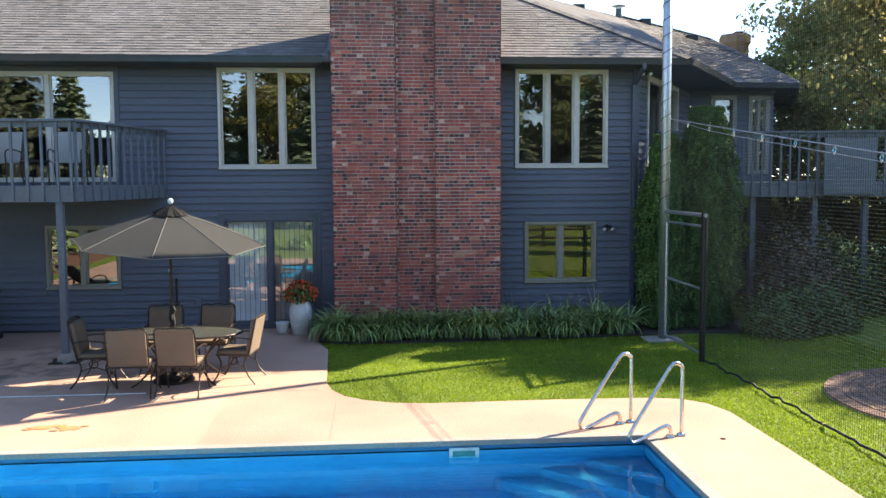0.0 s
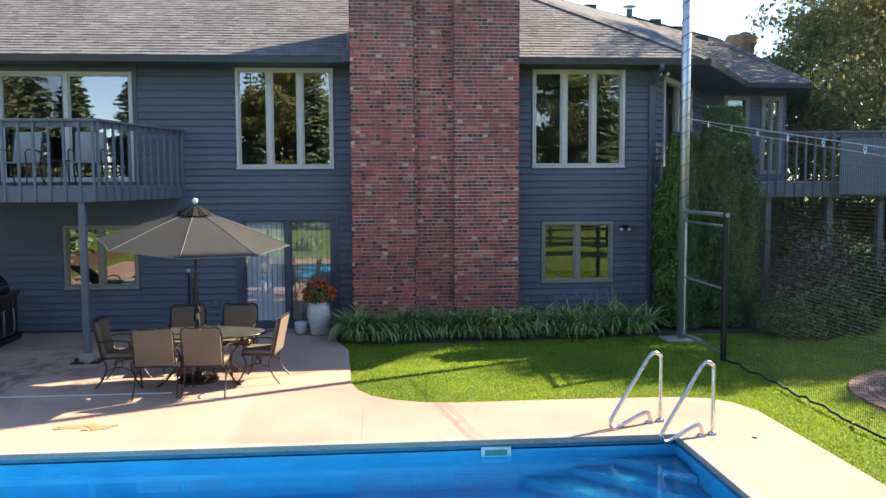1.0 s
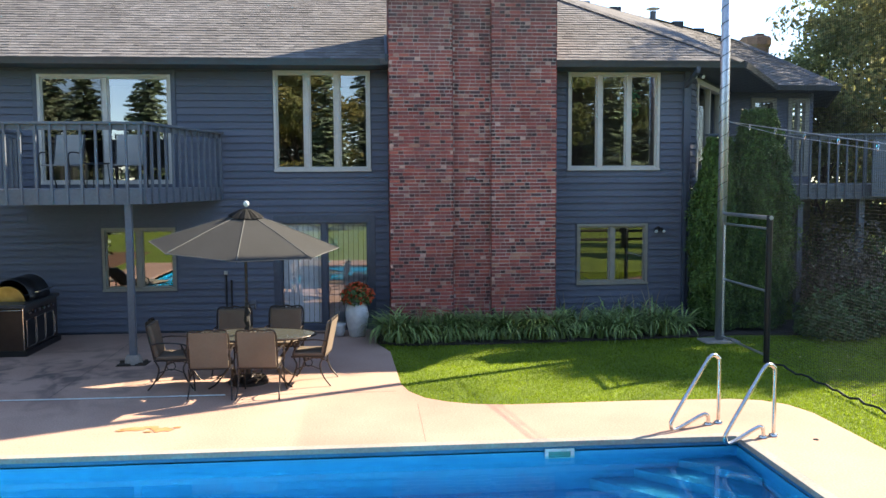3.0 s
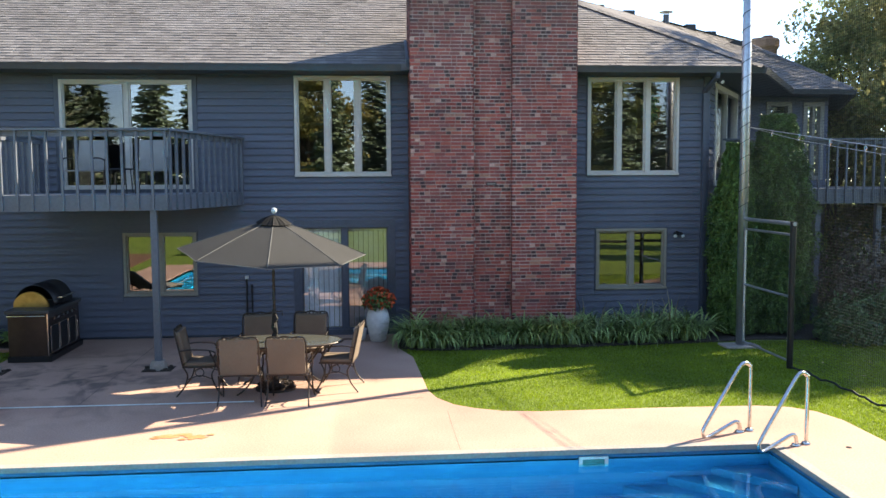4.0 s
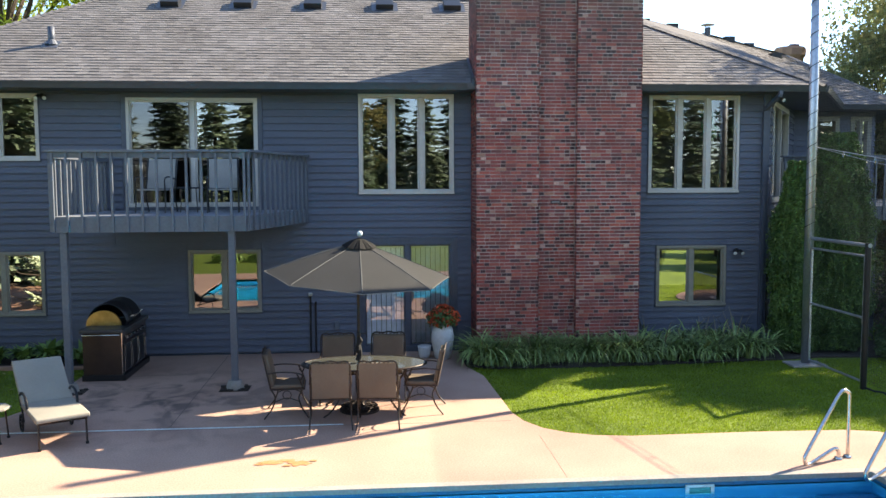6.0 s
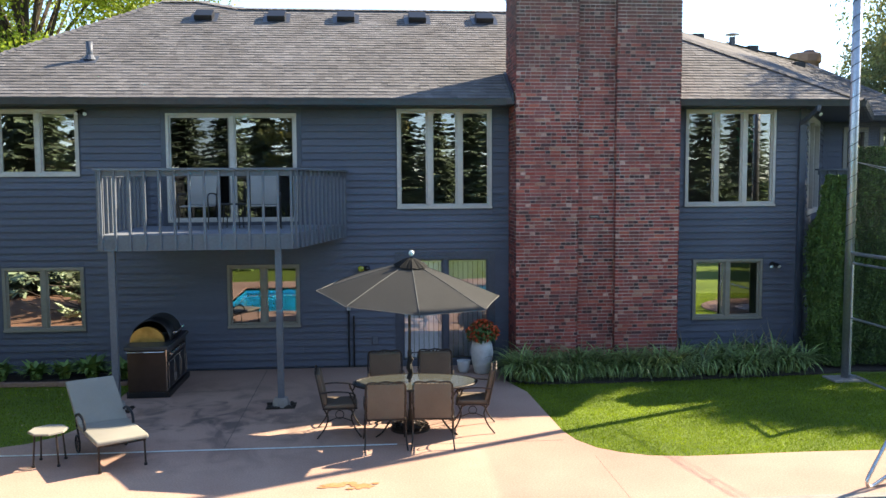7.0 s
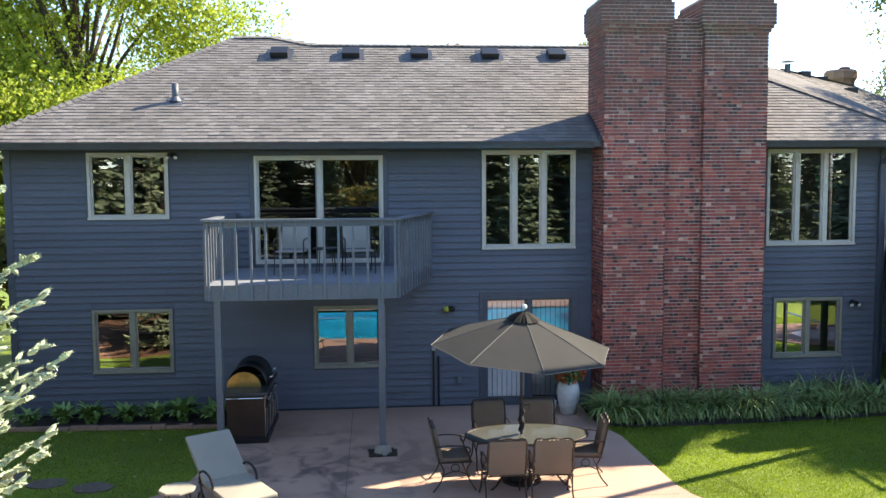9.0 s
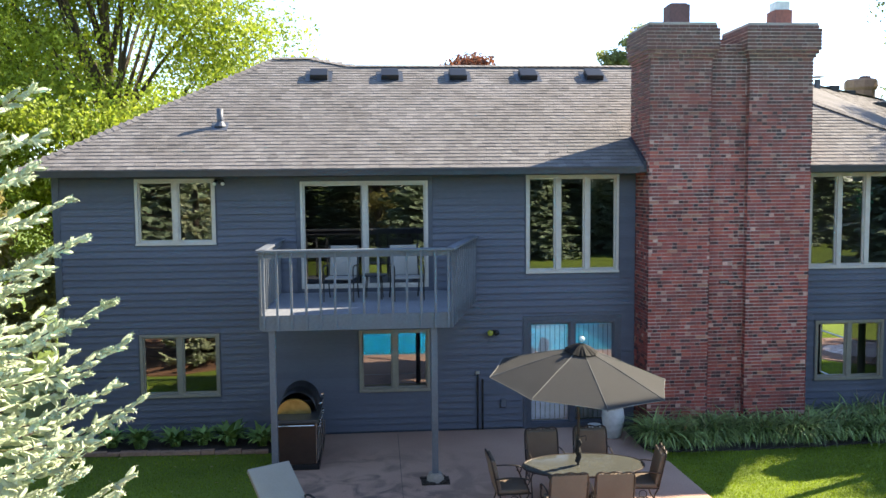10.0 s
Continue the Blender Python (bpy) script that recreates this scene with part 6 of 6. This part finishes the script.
# thick growth beyond the raised deck
for x, y, h, r, sd in ((13.8, 21.5, 4.6, 2.2, 91), (16.2, 17.6, 5.0, 2.4, 92), (14.8, 28.5, 8.5, 3.0, 93), (12.9, 25.5, 5.5, 1.6, 97), (19.5, 15.0, 5.0, 2.6, 94), (22.5, 20.0, 6.0, 3.0, 95), (-15.6, 19.5, 5.0, 2.2, 96)):
    leafy_tree("understorey_tree", (x, y, -0.03), h, r, sd, M["deep"] if sd % 2 else M["autumn"], "low dense tree beside the house wing", 9000, 0.22, 0.04, 0.1, 60)

# short turf where the lawn is seen close
M["grass"] = leafy("grass_blade", (0.27, 0.36, 0.017), (0.14, 0.215, 0.011))
turf = tagged(new("turf"), "short mown grass blades", "grass", "", "stuff")


def sward(n, x0, x1, y0, y1, seed, skip):
    g = random.Random(seed)
    vs, fs = [], []
    while n:
        x, y = g.uniform(x0, x1), g.uniform(y0, y1)
        if skip(x, y):
            continue
        n -= 1
        a, h, w = g.uniform(0, 6.28), g.uniform(0.018, 0.035), g.uniform(0.004, 0.008)
        c, s = math.cos(a), math.sin(a)
        k = len(vs)
        vs += [(x - w * s, y + w * c, -0.03), (x + w * s, y - w * c, -0.03), (x + c * h * 0.5, y + s * h * 0.5, -0.03 + h)]
        fs.append((k, k + 1, k + 2))
    return vs, fs


def inside(x, y, poly):
    hit = False
    for (ax, ay), (bx, by) in zip(poly, poly[1:] + poly[:1]):
        if (ay > y) != (by > y) and x < (bx - ax) * (y - ay) / (by - ay) + ax:
            hit = not hit
    return hit


vs, fs = sward(135000, -1.2, 8.5, 6.7, 15.2, 5, lambda x, y: inside(x, y, edge) or (x - TX) ** 2 + (y - TY) ** 2 < TR * TR)
mesh_part("blades", vs, fs, M["grass"], turf)
vs, fs = sward(22000, -12.8, -8.2, 11.8, 15.9, 6, lambda x, y: inside(x, y, edge))
mesh_part("blades", vs, fs, M["grass"], turf)
M["litter"] = material("pale_fallen_leaf", (0.42, 0.34, 0.14), 0.8, grain=9, stain=4, bump=0, spread=0.3, island=True)
g = random.Random(9)
fallen = tagged(new("fallen_leaves"), "pale fallen leaves scattered on the lawn", "leaves", "", "stuff")
vs, fs = cards(90, lambda r: (Vector((r.uniform(5.0, 9), r.uniform(8, 14.5), 0.02)) if r.random() < 0.6 else Vector((r.uniform(-12.5, -8.5), r.uniform(12.3, 15.6), 0.02)), Vector((0, 0, 2))), 0.075, 4)
mesh_part("leaves", vs, fs, M["litter"], fallen)


# ---- pieces of walls, roofs and stacks ----
siding_courses(wall_south, WX0 + 0.12, WX1 - 0.12, 0.05, WTOP - 0.16, holes, Matrix.Translation((0, FY, 0)))

# shingles in courses with random tab widths and a few thicker tabs
rng = random.Random(8)
cs, sn = math.cos(math.atan(SL)), math.sin(math.atan(SL))
COURSE = 0.142
svs, sfs, count = [], [], 0
s = 0.0
row = 0
while True:
    y = EY + s * cs
    if y > 20.72:
        break
    f = (y - EY) / (HIPL[1] - EY)
    xl = EL + (HIPL[0] - EL) * f
    g = min(1, (y - EY) / (HIPR[1] - EY))
    xr = ER + (HIPR[0] - ER) * g
    if y > RIDGE - 0.05:
        xr = -6.85 - (y - RIDGE) / 0.41 * 0.95
    x = xl + rng.uniform(-0.3, 0)
    while x < xr:
        w = rng.choice((0.12, 0.15, 0.18, 0.2, 0.24))
        a, b = max(x, xl), min(x + w - 0.004, xr)
        x += w
        if b - a < 0.03 or (a > CH[0] - 0.02 and b < CH[1] + 0.02 and y < 17.0):
            continue
        lift = rng.choice((0.009, 0.011, 0.015))
        p = on_roof(0, y)
        up, nrm = Vector((0, cs, sn)), Vector((0, -sn, cs))
        corners = []
        for xx in (a, b):
            for d, hgt in ((0, 0.002), (0, lift + 0.004), (COURSE + 0.02, 0.003)):
                corners.append(Vector((xx, 0, 0)) + Vector((0, p.y, p.z)) + up * d + nrm * hgt)
        faces = [(0, 3, 4, 1), (1, 4, 5, 2), (0, 1, 2), (3, 5, 4)]
        if row in (1, 2, 3, 4) and -9.5 < a < 5.5 and count < 280:
            me = bpy.data.meshes.new("shingle")
            me.from_pydata(corners, [], faces)
            me.materials.append(M["shingle"])
            o = new("shingle", me)
            o.parent = roof
            count += 1
        else:
            k = len(svs)
            svs += corners
            sfs += [tuple(k + i for i in q) for q in faces]
    s += COURSE
    row += 1
tagged(mesh_part("shingle_field", svs, sfs, M["shingle_joined"], roof), kind="stuff")
# wing slopes in joined shingles
svs, sfs = [], []
for quad in ((Vector((*W2[1], EZ)), Vector((*W2[2], EZ)), Vector((11.3, 28.6, 7.75)), Vector((7.2, 25.6, 7.92))),
             (Vector((*W2[0], EZ)), Vector((*W2[1], EZ)), Vector((7.2, 25.6, 7.92)), Vector((1.95, 20.39, 7.78)))):
    A, B, C, D = quad
    nrm = (B - A).cross(D - A).normalized()
    n = int((D - A).length / COURSE)
    for r in range(n):
        l0, r0, l1, r1_ = A.lerp(D, r / n), B.lerp(C, r / n), A.lerp(D, (r + 1.1) / n), B.lerp(C, (r + 1.1) / n)
        m = max(2, int((r0 - l0).length / 0.25))
        for i in range(m):
            u, v = i / m, (i + 0.985) / m
            h = nrm * rng.choice((0.008, 0.015))
            k = len(svs)
            svs += [l0.lerp(r0, u) + nrm * 0.002, l0.lerp(r0, v) + nrm * 0.002, l0.lerp(r0, v) + h, l0.lerp(r0, u) + h, l1.lerp(r1_, v) + nrm * 0.003, l1.lerp(r1_, u) + nrm * 0.003]
            sfs += [(k, k + 1, k + 2, k + 3), (k + 3, k + 2, k + 4, k + 5)]
tagged(mesh_part("wing_shingle_field", svs, sfs, M["shingle_joined"], roof), kind="stuff")
# ridge and hip caps
bm = bm_new()


def caps(p, q):
    p, q = Vector(p), Vector(q)
    n = int((q - p).length / 0.16)
    d = (q - p).normalized()
    side = d.cross(Vector((0, 0, 1))).normalized()
    for i in range(n):
        c = p.lerp(q, i / n)
        e = p.lerp(q, (i + 1.15) / n)
        for sd in (-1, 1):
            a, b = c + side * sd * 0.15 - Vector((0, 0, 0.055)), e + side * sd * 0.15 - Vector((0, 0, 0.06))
            bm.faces.new([bm.verts.new(v) for v in (c + Vector((0, 0, 0.024)), a + Vector((0, 0, 0.026)), b + Vector((0, 0, 0.018)), e + Vector((0, 0, 0.017)))])


caps(on_roof(EL, EY), on_roof(*HIPL))
caps(on_roof(*HIPL), on_roof(-7.8, 20.8))
caps(on_roof(-7.8, 20.8), on_roof(-6.85, RIDGE))
caps(on_roof(-6.85, RIDGE), on_roof(*HIPR))
caps(on_roof(*HIPR) + Vector((0, 0, 0.02)), on_roof(ER, EY) + Vector((0, 0, 0.02)))
caps((11.3, 28.6, 7.78), (*W2[2], EZ + 0.03))
caps((7.2, 25.6, 7.95), (11.3, 28.6, 7.78))
tagged(part("ridge_cap", bm, M["shingle_joined"], roof), kind="stuff")
# flashing where the stack leaves the roof
bm = bm_new()
box(bm, CH[0] - 0.06, CH[0] - 0.012, EY - 0.02, 17.0, EZ - 0.05, EZ + 0.62)
bm2 = [v for v in bm.verts if v.co.y < 16.5 and v.co.z > EZ]
for v in bm2:
    v.co.z = EZ + 0.1
part("step_flashing", bm, M["gutter"], chimney, "dark lead flashing")

# bricks
BL, BH, BD = 0.2, 0.0565, 0.02
PITCH = 0.0677
svs, sfs, hvs, hfs, bcount = [], [], [], [], 0
bm = bm_new()
box(bm, 0.003, BL - 0.005, -BD, 0.0, 0.004, BH)
unit = finish(bm, "brick", M["brick"])


def brick(a, b, y, z, side=0, proud=0.0):
    """One stretcher on a front face (side 0) or on a side face that looks to -x (side -1) or +x (side 1)."""
    global bcount
    j = rng.uniform(-0.0025, 0.0025)
    full = side == 0 and abs(b - a - BL) < 0.004
    if full and bcount < 290 and z < 1.9 and proud == 0:
        o = new("brick", unit)
        o.parent = chimney
        o.matrix_basis = Matrix.Translation((a, y + 0.02 + j, z))
        bcount += 1
        return
    if side == 0:
        x0, x1, y0, y1 = a + 0.004, b - 0.004, y + j - proud, y + 0.021
    else:
        x0, x1 = (y + j - proud, y + 0.021) if side < 0 else (y - 0.021, y + j + proud)
        y0, y1 = a + 0.004, b - 0.004
    bvs, bfs = (hvs, hfs) if b - a < 0.1 else (svs, sfs)
    k = len(bvs)
    bvs += [(x, yy, zz) for zz in (z + 0.004, z + BH) for yy in (y0, y1) for x in (x0, x1)]
    bfs += [tuple(k + i for i in f) for f in ((0, 2, 3, 1), (4, 5, 7, 6), (0, 1, 5, 4), (2, 6, 7, 3), (0, 4, 6, 2), (1, 3, 7, 5))]


def course(a, b, y, z, shift, side=0, proud=0.0):
    x = a - shift
    while x < b - 0.01:
        w = BL if rng.random() < 0.52 else 0.098
        p, q = max(x, a), min(x + w, b)
        if q - p > 0.02:
            brick(p, q, y, z, side, proud)
        x += w


z, r = -0.03, 0
cores = []
while z < 7.93:
    sh = (0.1 if r % 2 else 0.0) + rng.uniform(0, 0.05)
    flare = 0.0 if z < 7.3 else min(0.1, 0.034 * int((z - 7.3) / 0.068 + 1)) if z < 7.8 else max(0.0, 0.1 - 0.04 * int((z - 7.78) / 0.068))
    for a, b in ((CH[0], 0.15), (0.88, CH[1])):
        if flare:
            cores.append((a - flare + 0.012, b + flare - 0.012, CY - flare + 0.009, 17.09, z - 0.004, z + PITCH - 0.005))
        course(a - flare, b + flare, CY, z, sh, 0, flare)
        course(CY - flare, 17.1, a, z, sh, -1, flare)
        course(CY - flare, 17.1, b, z, sh, 1, flare)
    if z < 7.6:
        course(0.152, 0.878, CY + 0.13, z, 0.1 - sh)
    z += PITCH
    r += 1
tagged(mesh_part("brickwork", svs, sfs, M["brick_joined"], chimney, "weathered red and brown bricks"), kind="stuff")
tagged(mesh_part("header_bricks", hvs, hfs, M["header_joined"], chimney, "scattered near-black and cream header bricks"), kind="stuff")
bm = bm_new()
for c in cores:
    box(bm, *c)
part("corbel_core", bm, M["mortar"], chimney, "grey-brown mortar")
M["clay"] = material("red_clay_flue", (0.28, 0.11, 0.085), 0.9, colour2=(0.18, 0.08, 0.065), grain=20, stain=3, bump=0.2)
for a, b in ((CH[0], 0.15), (0.88, CH[1])):
    bm = bm_new()
    box(bm, a - 0.05, b + 0.05, CY - 0.05, 17.12, 7.945, 8.0)
    part("crown_slab", bm, M["coping"], chimney, "weathered concrete crown", bevel=0.02)
    cx = (a + b) / 2 + (0.2 if a > 0 else 0.09)
    fw = 0.17 if a > 0 else 0.2
    bm = bm_new()
    box(bm, cx - fw, cx + fw, 16.25, 16.65, 7.99, 8.33 if a > 0 else 8.42)
    fl = part("flue_tile", bm, M["clay"] if a > 0 else M["clay_dark"], chimney, "red clay flue tile" if a > 0 else "sooty dark clay flue tile", bevel=0.02)
    bm = bm_new()
    box(bm, cx - 0.8 * fw, cx + 0.8 * fw, 16.3, 16.6, 8.33 if a > 0 else 8.42, 8.5 if a > 0 else 8.45)
    part("flue_cap", bm, M["white_plastic"] if a > 0 else M["clay_dark"], fl, bevel=0.012)
